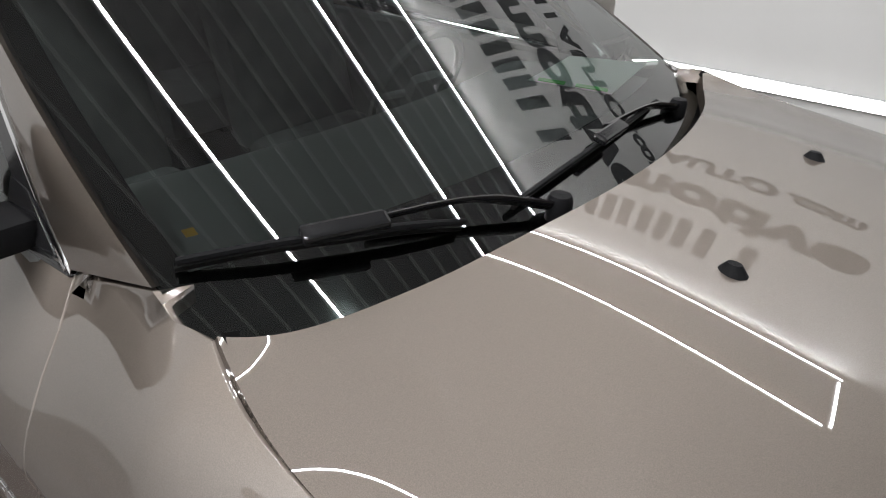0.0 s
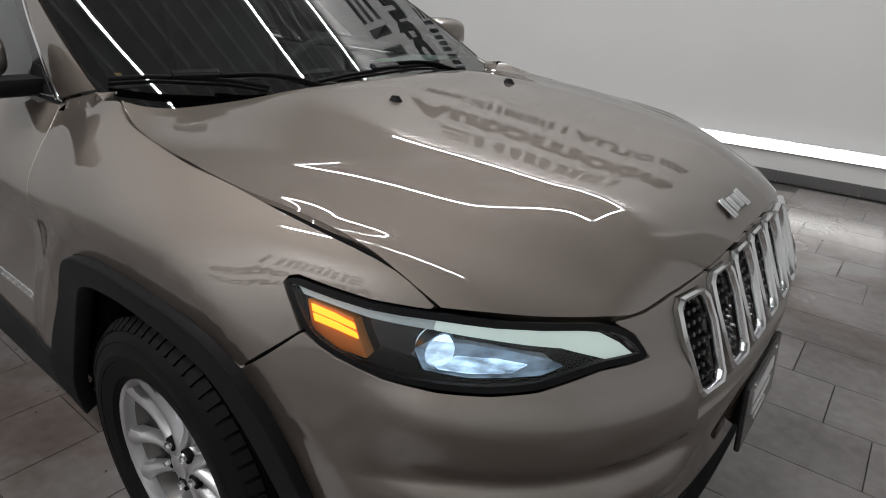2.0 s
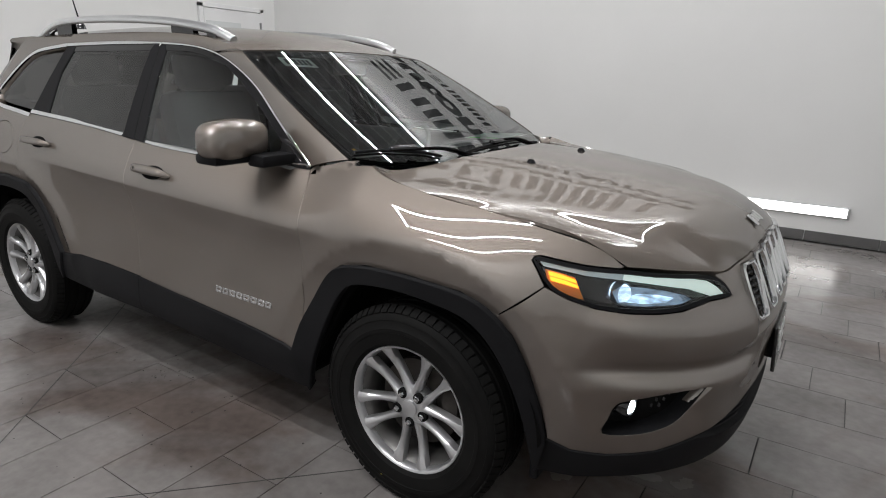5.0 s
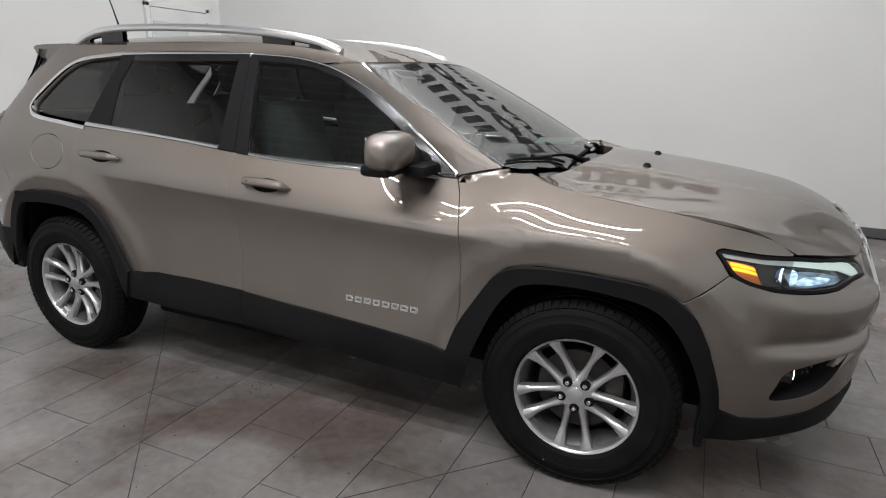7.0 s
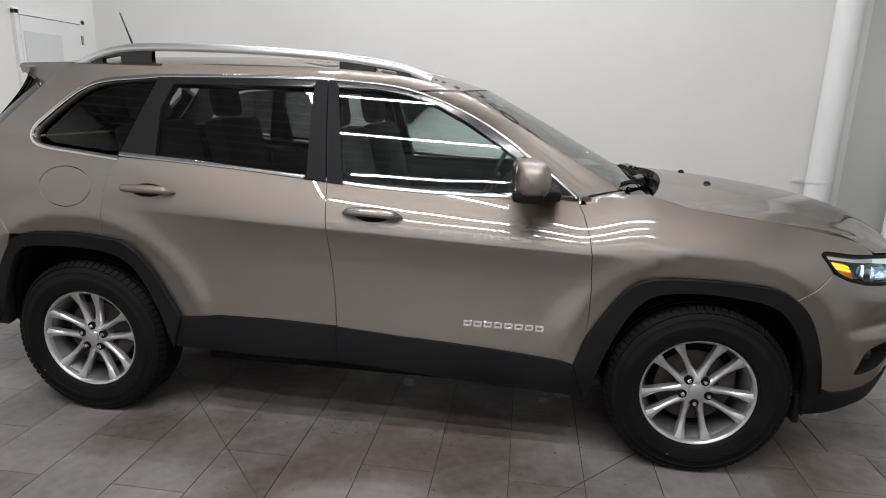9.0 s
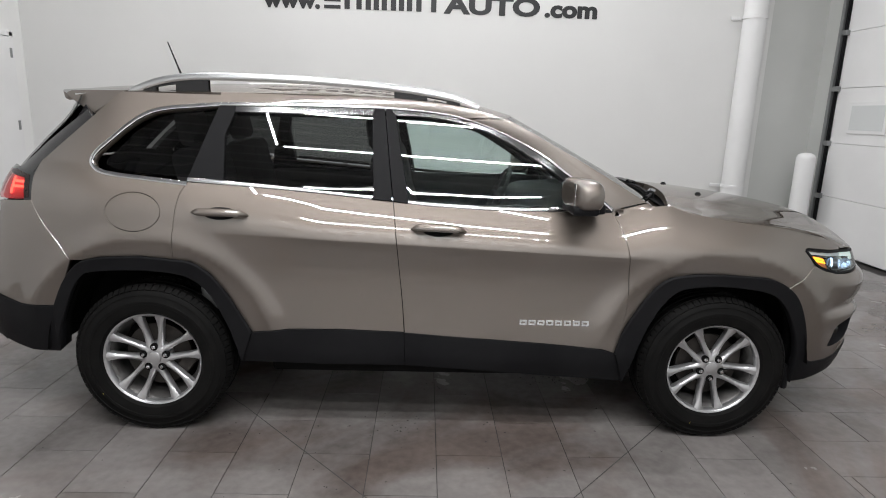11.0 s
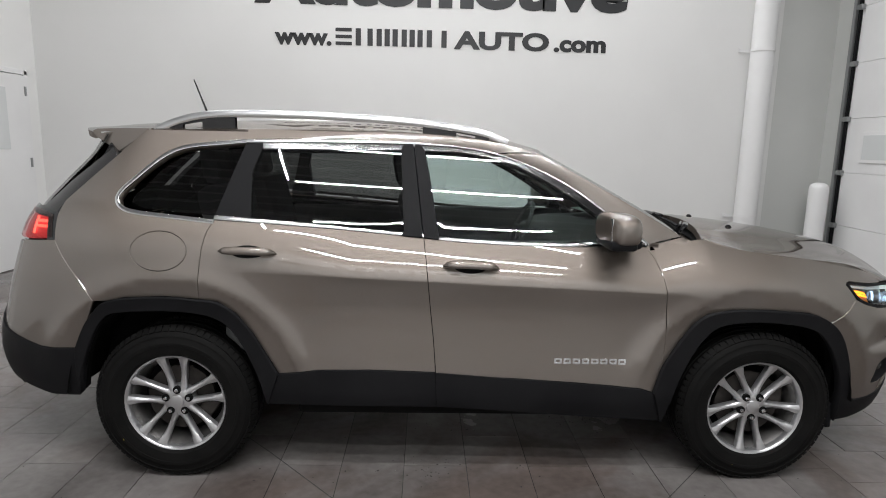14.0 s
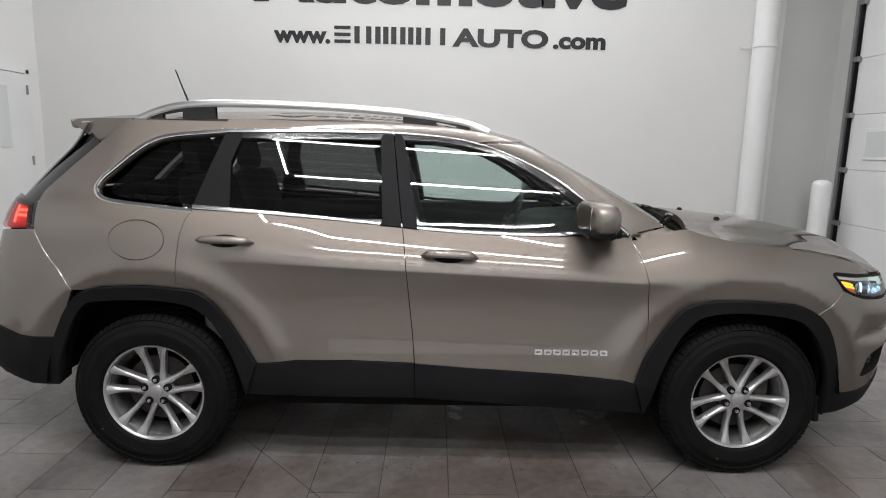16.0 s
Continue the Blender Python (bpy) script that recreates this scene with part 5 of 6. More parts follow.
for sgn in (-1, 1):
    pts = [(-1.50, 1.602), (-1.40, 1.643), (-1.28, 1.671), (-1.12, 1.682), (-0.85, 1.683), (-0.55, 1.675), (-0.25, 1.657), (0.0, 1.626), (0.10, 1.600), (0.17, 1.572)]
    line = [(x, sgn * (0.565 - 0.03 * max(0, x + 0.1)), z) for x, z in pts]
    rail = part("roof_rail", tube(spline(line, 5), 0.021, 12, flat=0.75), SILVER, car, "satin silver roof rail with dark feet")
    for x0, x1 in ((-1.44, -1.13), (-0.24, 0.08)):
        verts, faces = [], []
        n = 10
        for i in range(n + 1):
            x = x0 + (x1 - x0) * i / n
            zt = smooth_at(x, pts) - 0.012
            zb = roof_edge(x).z - 0.012
            for y in (-0.014, 0.014):
                verts += [(x, sgn * (0.562 + y), zb), (x, sgn * (0.562 + y), zt)]
        eye = (2, 3, 4) if x0 < -1 else (5, 6, 7)
        for i in range(n):
            a, b = 4 * i, 4 * i + 4
            if i in eye:
                for y in (-0.014, 0.014):
                    for f0, f1 in ((0.0, 0.32), (0.74, 1.0)):
                        k = len(verts)
                        for c, d in ((a, b),):
                            off = 0 if y < 0 else 2
                            lo0, hi0, lo1, hi1 = Vector(verts[c + off]), Vector(verts[c + off + 1]), Vector(verts[d + off]), Vector(verts[d + off + 1])
                            verts += [lo0.lerp(hi0, f0), lo1.lerp(hi1, f0), lo1.lerp(hi1, f1), lo0.lerp(hi0, f1)]
                        faces.append((k, k + 1, k + 2, k + 3))
            else:
                faces += [(a, b, b + 1, a + 1), (a + 2, a + 3, b + 3, b + 2)]
        part("rail_foot", raw_mesh("rail_foot", verts, faces), GLOSS_BLACK, rail)

aerial = part("aerial", tube([(-1.30, -0.44, 1.67), (-1.33, -0.44, 1.75), (-1.365, -0.44, 1.845)], [0.006, 0.004, 0.003], 8), GLOSS_BLACK, car, "short black whip aerial")
part("aerial_base", lathe([(0.0, 0.03), (0.01, 0.028), (0.02, 0.01), (0.026, -0.01)], 16, "Z"), GLOSS_BLACK, aerial, m=Matrix.Translation((-1.295, -0.44, 1.662)))

for sgn in (-1,):
    for k in range(8):
        s, z = 0.385 + k * 0.0425, 0.588
        o = [(s, z - 0.012), (s + 0.032, z - 0.012), (s + 0.034, z - 0.004), (s + 0.034, z + 0.004), (s + 0.032, z + 0.012), (s, z + 0.012)]
        hole = [(s + 0.007, z - 0.005), (s + 0.026, z - 0.005), (s + 0.026, z + 0.005), (s + 0.007, z + 0.005)]
        panel("badge_mark", o, skin(sgn, 0.003), CHROME, DOORS[sgn][0], holes=[hole], sign=sgn, step=0.03, depth=0.003, gap=0, label="chrome badge mark" if k == 0 else "")
for k, h in enumerate((0.05, 0.036, 0.036, 0.046)):
    y = -0.055 + k * 0.036
    p = bonnet_point(0.955, 0.5 + y / 1.5)
    part("bonnet_badge_mark", to_mesh(box(0.006, 0.026, h, bevel=0.003)), CHROME, car, m=Matrix.Translation(p + Vector((0.004, 0, 0.004))) @ Matrix.Rotation(radians(-55), 4, "Y"))

# front plate
plate = thing("dealer_plate", "black dealer plate with white bars on the bumper", "plate")
plate.location = (2.352, 0, 0.585)
plate.rotation_euler = (0, radians(-4), 0)
part("plate_board", box(0.012, 0.31, 0.16, bevel=0.004), GLOSS_BLACK, plate)
part("plate_bracket", box(0.03, 0.2, 0.1, cx=-0.02), CLAD, plate)
for y in (-0.1, 0.1):
    part("plate_screw", lathe([(0, 0.003), (0.005, 0.003), (0.006, 0)], 10, "Z"), CHROME, plate, m=Matrix.Translation((0.006, y, 0.062)) @ Matrix.Rotation(radians(90), 4, "Y"))
for z, h, w in ((0.026, 0.03, 0.19), (-0.014, 0.015, 0.17), (-0.046, 0.012, 0.1)):
    part("plate_mark", box(0.002, w, h, 0.007, 0, z), WHITE, plate)


# ---- wheels ----
YELLOW = material("yellow_dot_paint", (0.6, 0.5, 0.05), 0.5)


def tyre_mesh():
    prof = [(0.222, -0.085), (0.235, -0.100), (0.240, -0.1035), (0.2415, -0.106), (0.262, -0.111), (0.280, -0.1128), (0.2815, -0.1145), (0.295, -0.1145), (0.2965, -0.1128), (0.322, -0.108), (0.3235, -0.1095), (0.331, -0.1065), (0.342, -0.098), (0.355, -0.086), (0.361, -0.070)]
    groove = []
    for c in (-0.045, 0.0, 0.045):
        groove += [(0.362, c - 0.007), (0.355, c - 0.005), (0.355, c + 0.005), (0.362, c + 0.007)]
    prof = prof + groove + [(r, -h) for r, h in reversed(prof)]
    return lathe(prof, 96)


def rim_mesh():
    prof = [(0.2135, -0.066), (0.216, -0.080), (0.219, -0.088), (0.222, -0.093), (0.2285, -0.096), (0.2315, -0.092), (0.231, -0.082), (0.22, -0.07)]
    return lathe(prof, 96)


def spoke_mesh(a0, a1):
    """One arm from the hub at angle a0 to the rim at angle a1, with a raised ridge."""
    verts, faces = [], []
    n = 10
    for i in range(n + 1):
        t = i / n
        c = Vector((0.055 * math.cos(a0), 0, 0.055 * math.sin(a0))).lerp(Vector((0.221 * math.cos(a1), 0, 0.221 * math.sin(a1))), t)
        side = Vector((-math.sin(a1), 0, math.cos(a1)))
        w = 0.0098 + 0.0145 * t**4 + 0.006 * (1 - t) ** 4
        y = -0.070 + 0.022 * math.sin(math.pi * min(1, t * 1.1)) * 0.5 - 0.020 * t
        for k, (sx, dy) in enumerate(((-1.1, 0.034), (-1.0, 0.007), (-0.3, 0.0), (0.3, 0.0), (1.0, 0.007), (1.1, 0.034))):
            verts.append(c + side * (w * sx) + Vector((0, y + dy, 0)))
    for i in range(n):
        for k in range(5):
            faces.append((i * 6 + k, i * 6 + k + 1, (i + 1) * 6 + k + 1, (i + 1) * 6 + k))
    return raw_mesh("spoke", verts, faces, angle=50)


def build_wheel():
    w = new("wheel")
    tagged(w, "silver ten-spoke alloy wheel with black tyre")
    part("tyre", tyre_mesh(), RUBBER, w)
    bm = bmesh.new()
    for side in (-1, 1):
        for k in range(72):
            a = 2 * math.pi * (k + 0.5 * (side > 0)) / 72
            v = bmesh.ops.create_cube(bm, size=1)["verts"]
            bmesh.ops.transform(bm, matrix=Matrix.Rotation(-a, 4, "Y") @ Matrix.Translation((0.3535, side * 0.083, 0)) @ Matrix.Rotation(side * radians(35), 4, "Z") @ Matrix.Diagonal((0.012, 0.034, 0.024, 1)), verts=v)
    tagged(part("tread_pattern", bm, RUBBER, w), kind="stuff")
    part("rim", rim_mesh(), ALLOY, w)
    part("rim_barrel", lathe([(0.19, 0.05), (0.19, 0.0), (0.197, -0.04), (0.2145, -0.067)], 72), ALLOY_SHADED, w)
    for i in range(5):
        c = radians(54 + 72 * i)
        for q in (-1, 1):
            part("spoke", spoke_mesh(c + q * radians(25), c + q * radians(13.5) + radians(2.5)), ALLOY, w)
    hub = part("hub", lathe([(0.0, -0.070), (0.034, -0.071), (0.058, -0.069), (0.068, -0.060), (0.072, -0.04), (0.07, 0.0)], 40), ALLOY, w)
    part("centre_cap", lathe([(0.0, -0.080), (0.024, -0.0795), (0.030, -0.077), (0.032, -0.066)], 32), ALLOY, hub, "round silver centre cap")
    for i in range(5):
        a = radians(54 + 72 * i)
        m = Matrix.Translation((0.0545 * math.cos(a), 0, 0.0545 * math.sin(a)))
        # dark disc on the hub for the shade inside the hole
        part("lug_hole_shade", lathe([(0.0, -0.0705), (0.0165, -0.0715), (0.018, -0.0725), (0.0188, -0.060)], 18), DARK, hub, m=m)
        part("lug_nut", lathe([(0.0, -0.086), (0.007, -0.085), (0.0105, -0.078), (0.0105, -0.06)], 6), CHROME, hub, m=m)
    part("chalk_dot", lathe([(0.0, -0.1145), (0.004, -0.1145), (0.004, -0.108)], 10), YELLOW, w, "small yellow dot", m=Matrix.Translation((-0.09, 0.0, -0.275)))
    part("brake_disc", lathe([(0.07, 0.005), (0.07, -0.012), (0.155, -0.012), (0.155, 0.008)], 40), STEEL, w)
    part("brake_caliper", to_mesh(box(0.07, 0.06, 0.13, 0.13, 0.0, 0.03, bevel=0.015)), STEEL, w)
    part("wheel_back", lathe([(0.0, 0.05), (0.2, 0.05)], 40), DARK, w)
    return w


wheel = build_wheel()
wheel.parent = car
wheel.matrix_basis = Matrix.Translation((ARCH_F, -0.795, 0.361))
for x, sgn, turn in ((ARCH_R, -1, 36), (ARCH_F, 1, 10), (ARCH_R, 1, 40)):
    w = copy_thing(wheel, Matrix.Translation((x, sgn * 0.795, 0.361)) @ Matrix.Rotation(math.pi if sgn > 0 else 0, 4, "Z") @ Matrix.Rotation(radians(turn), 4, "Y"))


# ---- inside the car ----
def seat(x, y, wide=0.5):
    s = new("seat")
    s.parent = car
    tagged(s, "dark cloth car seat with headrest")
    part("cushion", to_mesh(box(0.5, wide, 0.16, x, y, 0.72, bevel=0.05)), SEAT, s)
    bm = box(0.14, wide, 0.62, 0, 0, 0.31, bevel=0.05)
    part("backrest", to_mesh(bm), SEAT, s, m=Matrix.Translation((x - 0.25, y, 0.74)) @ Matrix.Rotation(radians(-14), 4, "Y"))
    part("headrest", to_mesh(box(0.1, 0.27, 0.19, 0, 0, 0, bevel=0.045)), SEAT, s, m=Matrix.Translation((x - 0.43, y, 1.435)) @ Matrix.Rotation(radians(-10), 4, "Y"))
    for dy in (-0.06, 0.06):
        part("headrest_post", tube([(x - 0.41, y + dy, 1.28), (x - 0.425, y + dy, 1.40)], 0.006, 8), CHROME, s)


for x, y, w in ((0.1, -0.38, 0.5), (0.1, 0.38, 0.5), (-0.85, -0.4, 0.55), (-0.85, 0.4, 0.55)):
    seat(x, y, w)


def dash_point(u, v):
    w = 2 * v - 1
    a = [(0.45, 0.85), (0.50, 0.98), (0.56, 1.06), (0.66, 1.095), (0.82, 1.105), (1.05, 1.118)]
    x = smooth_at(u, [(i / 5, p[0]) for i, p in enumerate(a)])
    z = smooth_at(u, [(i / 5, p[1]) for i, p in enumerate(a)])
    return Vector((x - 0.06 * w * w, 0.665 * w, z))


patch("dashboard", dash_point, 16, 24, DASH, car, "dark plastic dashboard")
wheel_ring = [(0.0, 0.18 * math.cos(a), 0.18 * math.sin(a)) for a in np.linspace(0, 2 * math.pi, 32, endpoint=False)]
sw = part("steering_wheel", tube(wheel_ring, 0.014, 8, closed=True), DASH, car, "black steering wheel", m=Matrix.Translation((0.40, 0.38, 1.03)) @ Matrix.Rotation(radians(24), 4, "Y"))
part("steering_hub", to_mesh(box(0.05, 0.14, 0.12, 0.02, 0, 0, bevel=0.03)), DASH, sw)
for a in (0, math.pi, -math.pi / 2):
    part("steering_spoke", tube([(0.01, 0.05 * math.cos(a), 0.05 * math.sin(a)), (0, 0.175 * math.cos(a), 0.175 * math.sin(a))], 0.011, 8), DASH, sw)
part("inside_mirror", to_mesh(box(0.03, 0.22, 0.07, 0.33, 0.0, 1.475, bevel=0.012)), DASH, car, "black inside mirror")
part("headliner", box(1.7, 0.95, 0.02, -0.75, 0, 1.56), varied(material("grey_headliner", (0.5, 0.5, 0.49), 0.9), (0.46, 0.46, 0.45), (0.54, 0.54, 0.53), 30), car)
part("cabin_floor", box(2.6, 1.4, 0.04, -0.4, 0, 0.5), DARK, car)
for sgn in (-1, 1):
    part("door_card", box(1.9, 0.05, 0.55, -0.2, sgn * 0.76, 0.85, bevel=0.02), DASH, DOORS[sgn][0])
card = part("dash_paper", raw_mesh("dash_paper", [(0.82, 0.30, 1.150), (1.03, 0.315, 1.158), (0.98, 0.64, 1.162), (0.78, 0.59, 1.153), (0.82, 0.30, 1.148), (1.03, 0.315, 1.156), (0.98, 0.64, 1.160), (0.78, 0.59, 1.151)], [(0, 1, 2, 3), (7, 6, 5, 4), (0, 4, 5, 1), (1, 5, 6, 2), (2, 6, 7, 3), (3, 7, 4, 0)]), PAPER, car, "pale green paper lying on the dashboard")
for a, b in ((0.12, 0.45), (0.58, 0.95)):
    p, q = Vector((0.82, 0.30, 1.153)), Vector((1.03, 0.315, 1.161))
    w = Vector((-0.008, 0.022, 0.0004))
    c, d = p.lerp(q, a), p.lerp(q, b)
    part("green_stripe", raw_mesh("green_stripe", [c, d, d + w, c + w, c - Vector((0, 0, 0.002)), d - Vector((0, 0, 0.002)), d + w - Vector((0, 0, 0.002)), c + w - Vector((0, 0, 0.002))], [(0, 1, 2, 3), (0, 4, 5, 1), (1, 5, 6, 2), (2, 6, 7, 3), (3, 7, 4, 0)]), GREEN, card)

# ---- wall sign ----


def words(text, size, x, z, mat=INK, bold=0.012, width=None, y=FAR, turn=0.0, stretch=1.0):
    cu = bpy.data.curves.new("lettering", "FONT")
    cu.body, cu.size, cu.extrude, cu.offset = text, size, 0.003, bold
    cu.resolution_u = 4
    ob = new("lettering", cu)
    bpy.context.view_layer.update()
    w = ob.dimensions.x
    k = (width / w) if width else stretch
    me = bpy.data.meshes.new_from_object(ob)
    bpy.data.objects.remove(ob)
    lo = min(v.co.x for v in me.vertices)
    for v in me.vertices:
        v.co.x = (v.co.x - lo) * k
    me.materials.clear()
    o = part("lettering", me, mat, sign_parent[0])
    o.matrix_basis = Matrix.Translation((x, y, z)) @ Matrix.Rotation(turn, 4, "Z") @ Matrix.Rotation(radians(90), 4, "X")
    return o


def name_marks(x, z, width, height, y=FAR, flip=1):
    """The name on the sign, as groups of plain bars in its colour: (width, upright bars, level bars)."""
    groups = ((0.86, 0, 3), (0.9, 2, 0), (1.12, 3, 0), (1.12, 3, 0), (0.30, 1, 0), (0.86, 1, 0))
    k = width / (sum(g[0] for g in groups) + 0.2 * 5)
    stroke = 0.28 * k
    at = x
    for w, upright, level in groups:
        bars = []
        for n in range(upright):
            off = 0.5 * w * k if upright == 1 else stroke / 2 + (w * k - stroke) * n / (upright - 1)
            bars.append((stroke, height, off, height / 2))
        for n in range(level):
            bars.append((w * k, height * 0.2, w * k / 2, height * (0.1 + 0.4 * n)))
        for bw, bh, dx, dz in bars:
            part("sign_bar", box(bw, 0.006, bh, bevel=0.002), INK, sign_parent[0], m=Matrix.Translation((at + flip * dx, y, z + dz)))
        at += flip * (w + 0.2) * k


sign_parent = [None]
for y, flip, turn in ((FAR - 0.004, 1, 0.0), (NEAR + 0.004, -1, math.pi)):
    sg = thing("wall_sign", "black wall lettering in three lines on white", "sign", "wall signs")
    sign_parent[0] = sg
    words("www.", 0.27, flip * -2.12, 2.748, width=0.70, y=y, turn=turn)
    name_marks(flip * -1.37, 2.748, 1.45, 0.205, y, flip)
    words("AUTO", 0.285, flip * 0.10, 2.748, width=1.2, y=y, turn=turn)
    words(".com", 0.27, flip * 1.36, 2.748, width=0.66, y=y, turn=turn)
    words("Automotive", 0.66, flip * -2.36, 3.25, width=4.62, bold=0.03, y=y, turn=turn)
    name_marks(flip * -1.78, 3.87, 3.42, 0.55, y, flip)

# ---- room fittings ----
pipe = thing("wall_pipe", "large white painted pipe strapped to the wall", "pipe", at=(3.947, FAR - 0.16, 0))
part("pipe_body", lathe([(0.138, 0.0), (0.138, CEIL)], 40, "Z"), PIPE, pipe)
for z in (0.72, 2.8):
    part("pipe_strap", lathe([(0.139, z - 0.02), (0.146, z - 0.018), (0.146, z + 0.018), (0.139, z + 0.02)], 40, "Z"), PIPE, pipe)
    part("strap_tab", box(0.12, 0.02, 0.04, -0.19, 0.1, z, bevel=0.004), PIPE, pipe)
bollard = thing("bollard", "white painted steel bollard with domed top", "bollard", at=(4.61, 3.78, 0))
part("post", lathe([(0.0, 1.2), (0.05, 1.195), (0.09, 1.175), (0.106, 1.14), (0.108, 1.1), (0.108, 0.0)], 32, "Z"), PIPE, bollard)


def overhead_door():
    d = tagged(new("door_1"), "white sectional overhead door with small windows", "door", kind="structure")
    d.location = (EAST, 0, 0)
    y1 = 3.86
    for k in range(7):
        z0 = 0.03 + 0.65 * k
        sec = part("door_panel", box(0.05, 4.8, 0.647, -0.05, y1 - 2.4, z0 + 0.32, bevel=0.005), DOOR_WHITE, d)
        if k == 2:
            for j in range(4):
                yc = 3.58 - 0.31 - 1.05 * j
                part("window_frame", box(0.02, 0.62, 0.36, -0.08, yc, 1.63, bevel=0.006), DOOR_WHITE, sec)
                part("pane", box(0.01, 0.54, 0.28, -0.088, yc, 1.63), PANE, sec)
        part("roller_bracket", box(0.05, 0.12, 0.06, -0.1, y1 + 0.02, z0 + 0.64, bevel=0.006), ZINC, d)
    part("door_track", box(0.06, 0.05, 4.4, -0.1, y1 + 0.07, 2.2), ZINC, d)
    part("door_track", box(0.02, 0.09, 4.4, -0.05, y1 + 0.14, 2.2), DOOR_WHITE, d)
    part("track_seal", box(0.03, 0.03, 4.4, -0.09, y1 + 0.02, 2.2), CLAD, d)


PANE = material("frosted_pane", (0.62, 0.64, 0.64), 0.25)
overhead_door()


def side_door():
    d = tagged(new("door_2"), "white painted steel door with a glazed panel, closed", "door", kind="structure")
    d.location = (WEST, 0, 0)
    y1 = 4.085
    part("door_leaf", box(0.045, 0.96, 2.24, 0.03, y1 - 0.52, 1.13, bevel=0.004), DOOR_WHITE, d)
    for y, s in ((y1 - 0.01, 0.06), (y1 - 1.03, 0.06)):
        part("door_jamb", box(0.05, s, 2.31, 0.02, y, 1.155, bevel=0.004), DOOR_WHITE, d)
    part("door_head", box(0.05, 1.08, 0.06, 0.02, y1 - 0.52, 2.29, bevel=0.004), DOOR_WHITE, d)
    part("pane", box(0.01, 0.56, 0.7, 0.055, y1 - 0.69, 1.74), PANE, d)
    for z in (0.3, 1.23, 2.07):
        part("hinge", box(0.02, 0.03, 0.11, 0.055, y1 - 0.055, z, bevel=0.003), ZINC, d)


side_door()
for x0, x1 in ((WEST, 4.25),):
    base = tagged(new("baseboard"), "dark grey tile baseboard along the wall", "baseboard", kind="structure")
    x = x0
    while x < x1 - 0.01:
        part("base_tile", box(min(0.606, x1 - x - 0.002), 0.012, 0.098, x + 0.303, FAR - 0.006, 0.053, bevel=0.002), BASE_TILE, base)
        x += 0.61

# ---- floor tiles ----
def tile_mesh(a, b):
    me = bpy.data.meshes.new("tile")
    bm = box(a, b, 0.01)
    bm.to_mesh(me)
    bm.free()
    return me


TILE_A, TILE_B = tile_mesh(0.302, 0.606), tile_mesh(0.606, 0.302)
for me in (TILE_A, TILE_B):
    me.materials.append(TILE)
    me.name = "tile"


def add_tile(me, x, y):
    o = new("tile", me)
    o.parent = floor
    o.location = (x - floor.location.x, y - floor.location.y, -0.005)


X_SPLIT = 1.835
rest = []
for i in range(-16, 9):
    for j in range(-11, 10):
        x, y = -0.915 + 0.3055 * i + 0.153, -0.785 + 0.61 * j + 0.305 + (0.305 if i % 2 else 0)
        if WEST < x < X_SPLIT and NEAR < y < FAR:
            if -3.0 < y < 1.6 and -3.5 < x:
                add_tile(TILE_A, x, y)
            else:
                rest.append((x, y, 0.151, 0.303))
for j in range(-24, 16):
    for i in range(-1, 7):
        x, y = X_SPLIT + 0.2 + 0.61 * i - 0.1525 * (j % 4), 0.305 * j + 0.1525
        if x + 0.303 < X_SPLIT + 0.02 or x + 0.303 > EAST + 0.19 or not NEAR < y < FAR:
            continue
        if x - 0.303 < X_SPLIT - 0.01:
            rest.append(((x + 0.303 + X_SPLIT) / 2, y, (x + 0.303 - X_SPLIT) / 2 - 0.0015, 0.151))
        elif -2.2 < y < 3.6 and x < 4.2:
            add_tile(TILE_B, x, y)
        else:
            rest.append((x, y, 0.303, 0.151))
verts, faces = [], []
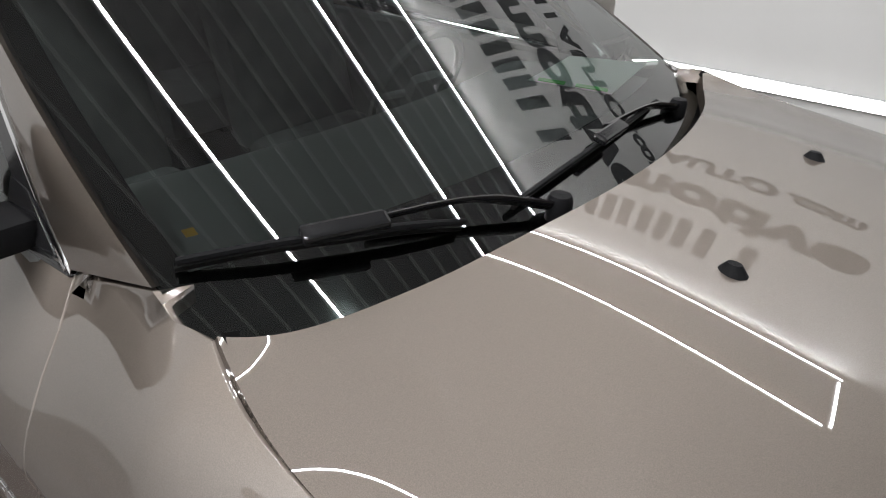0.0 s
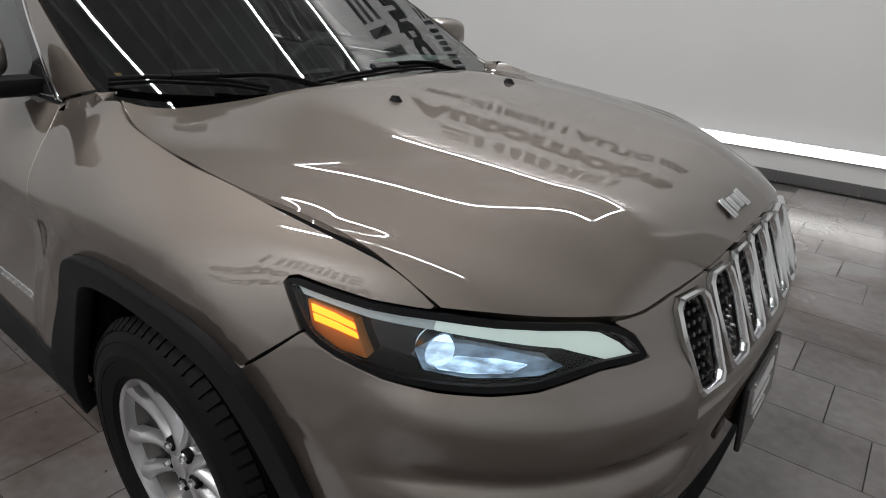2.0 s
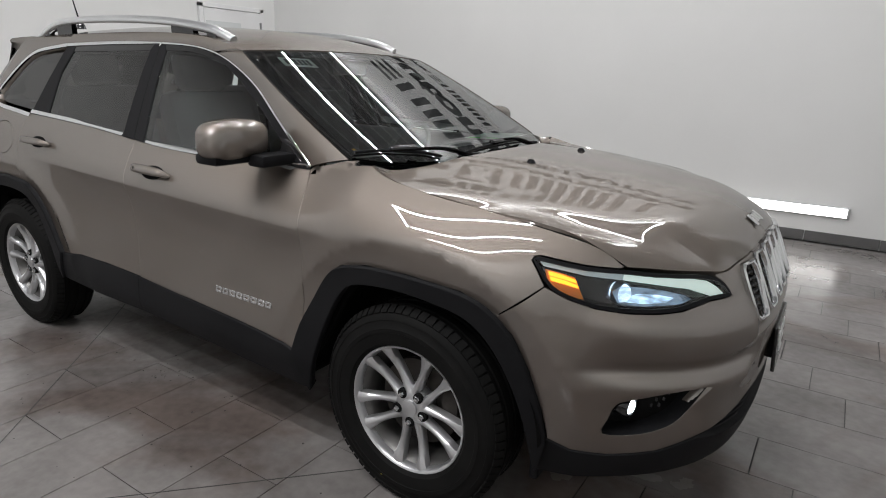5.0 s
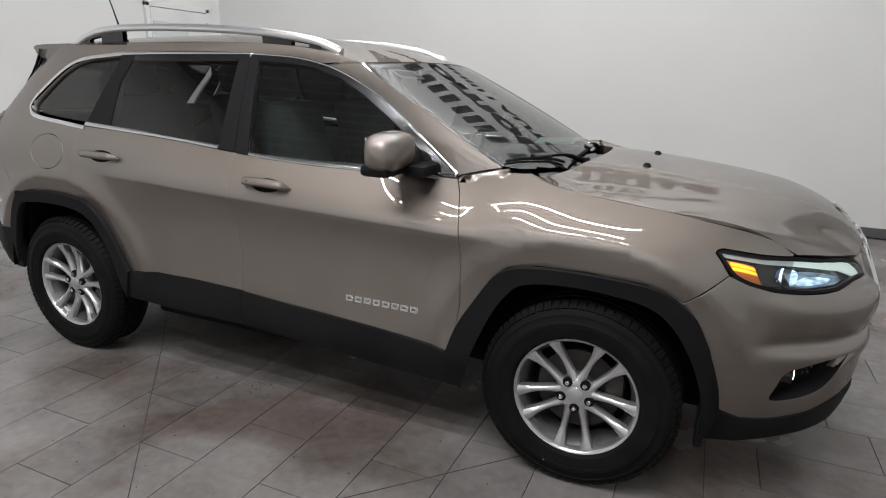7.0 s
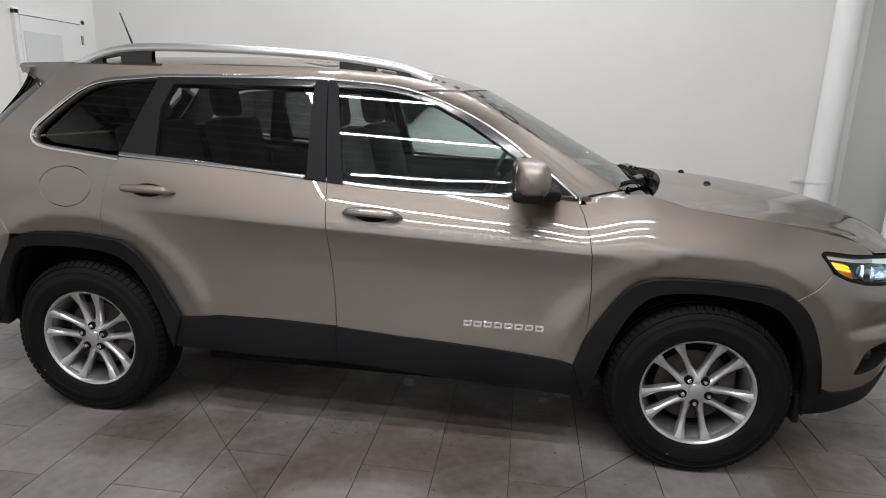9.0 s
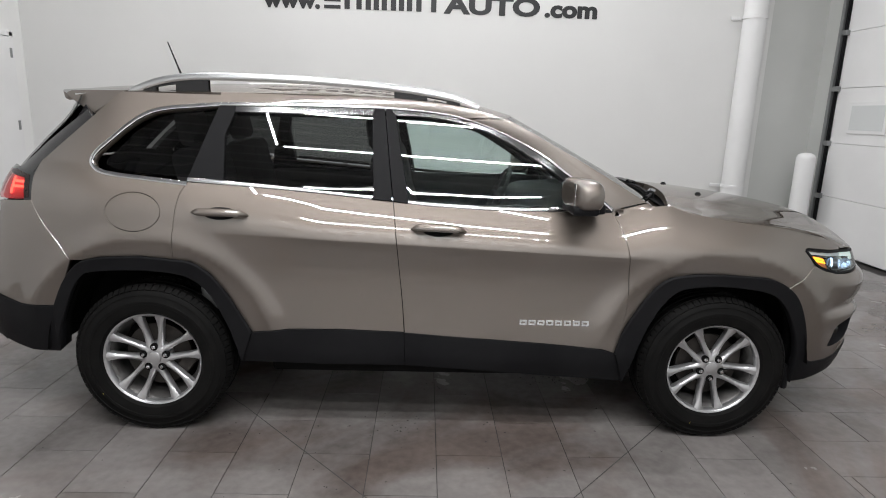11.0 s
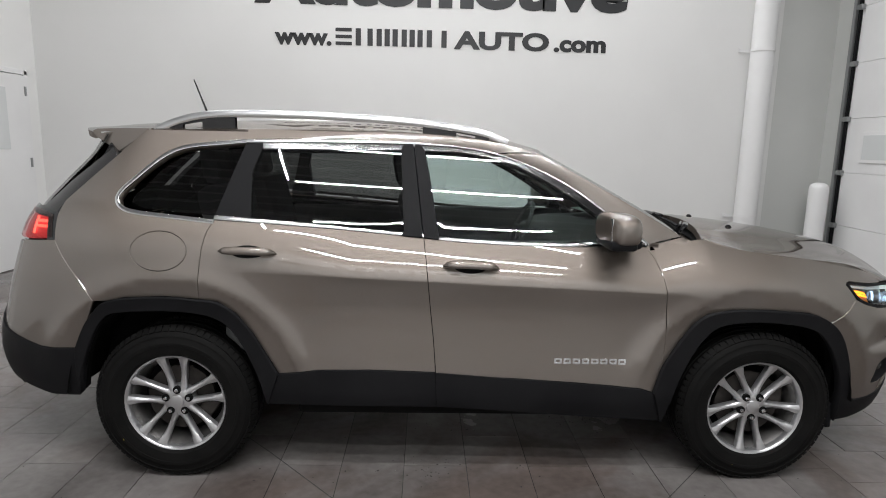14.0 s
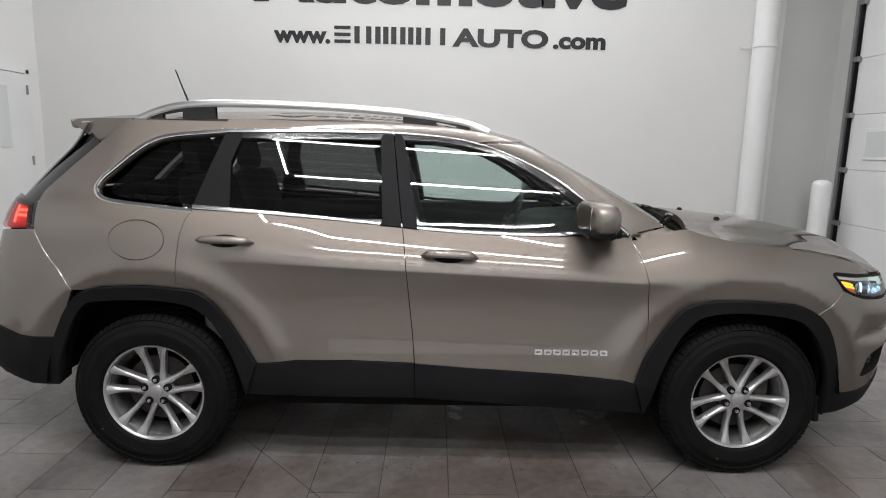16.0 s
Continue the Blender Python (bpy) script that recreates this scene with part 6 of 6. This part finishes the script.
for x, y, a, b in rest:
    n = len(verts)
    verts += [(x - a, y - b, 0), (x + a, y - b, 0), (x + a, y + b, 0), (x - a, y + b, 0), (x - a, y - b, -0.008), (x + a, y - b, -0.008), (x + a, y + b, -0.008), (x - a, y + b, -0.008)]
    faces += [(n, n + 1, n + 2, n + 3)] + [(n + q, n + 4 + q, n + 4 + (q + 1) % 4, n + (q + 1) % 4) for q in range(4)]
tagged(part("far_tiles", raw_mesh("far_tiles", verts, faces), TILE, floor), kind="stuff")


def score_line(x0, y0, x1, y1, width=0.004):
    """A dark cut that runs slantwise across the tiles towards the drain."""
    a, b = Vector((x0, y0, 0)), Vector((x1, y1, 0))
    m = Matrix.Translation((a + b) / 2 - floor.location) @ Matrix.Rotation(math.atan2(y1 - y0, x1 - x0), 4, "Z")
    part("cut_line", box((b - a).length, width, 0.0012, cz=0.0005), GROUT, floor, m=m)


for x0, y0, x1, y1 in ((-0.98, -0.67, 0.10, -1.83), (0.28, -1.70, 1.10, -0.85), (-0.98, -0.67, -1.35, -0.30), (1.10, -0.85, 1.45, -0.48)):
    score_line(x0, y0, x1, y1)

# grit and droplets that fell from the car
GRIT = varied(material("damp_grit", (0.05, 0.046, 0.043), 0.25), (0.03, 0.027, 0.025), (0.09, 0.084, 0.08), 60)
verts, faces = [], []
for cx, cy, spread, n in ((0.74, -0.24, 0.10, 70), (-0.18, -0.82, 0.10, 40), (-0.55, -0.19, 0.08, 20), (-0.35, -0.12, 0.07, 20), (-0.05, -0.34, 0.10, 20), (0.27, -0.78, 0.03, 6), (0.2, -0.9, 0.9, 60), (-0.9, -1.3, 0.7, 30), (1.3, -1.4, 0.7, 30)):
    for _ in range(n):
        x, y, r = random.gauss(cx, spread), random.gauss(cy, spread * 0.6), random.uniform(0.0015, 0.0055)
        k = len(verts)
        for q in range(6):
            a = 2 * math.pi * q / 6
            d = r * random.uniform(0.7, 1.3)
            verts.append((x + d * math.cos(a), y + d * math.sin(a), 0.0004))
        verts.append((x, y, 0.0004 + r * 0.5))
        faces += [(k + q, k + (q + 1) % 6, k + 6) for q in range(6)]
tagged(part("floor_grit", raw_mesh("floor_grit", verts, faces), GRIT), "scattered damp grit and droplets on the tiles", "grit", kind="stuff")
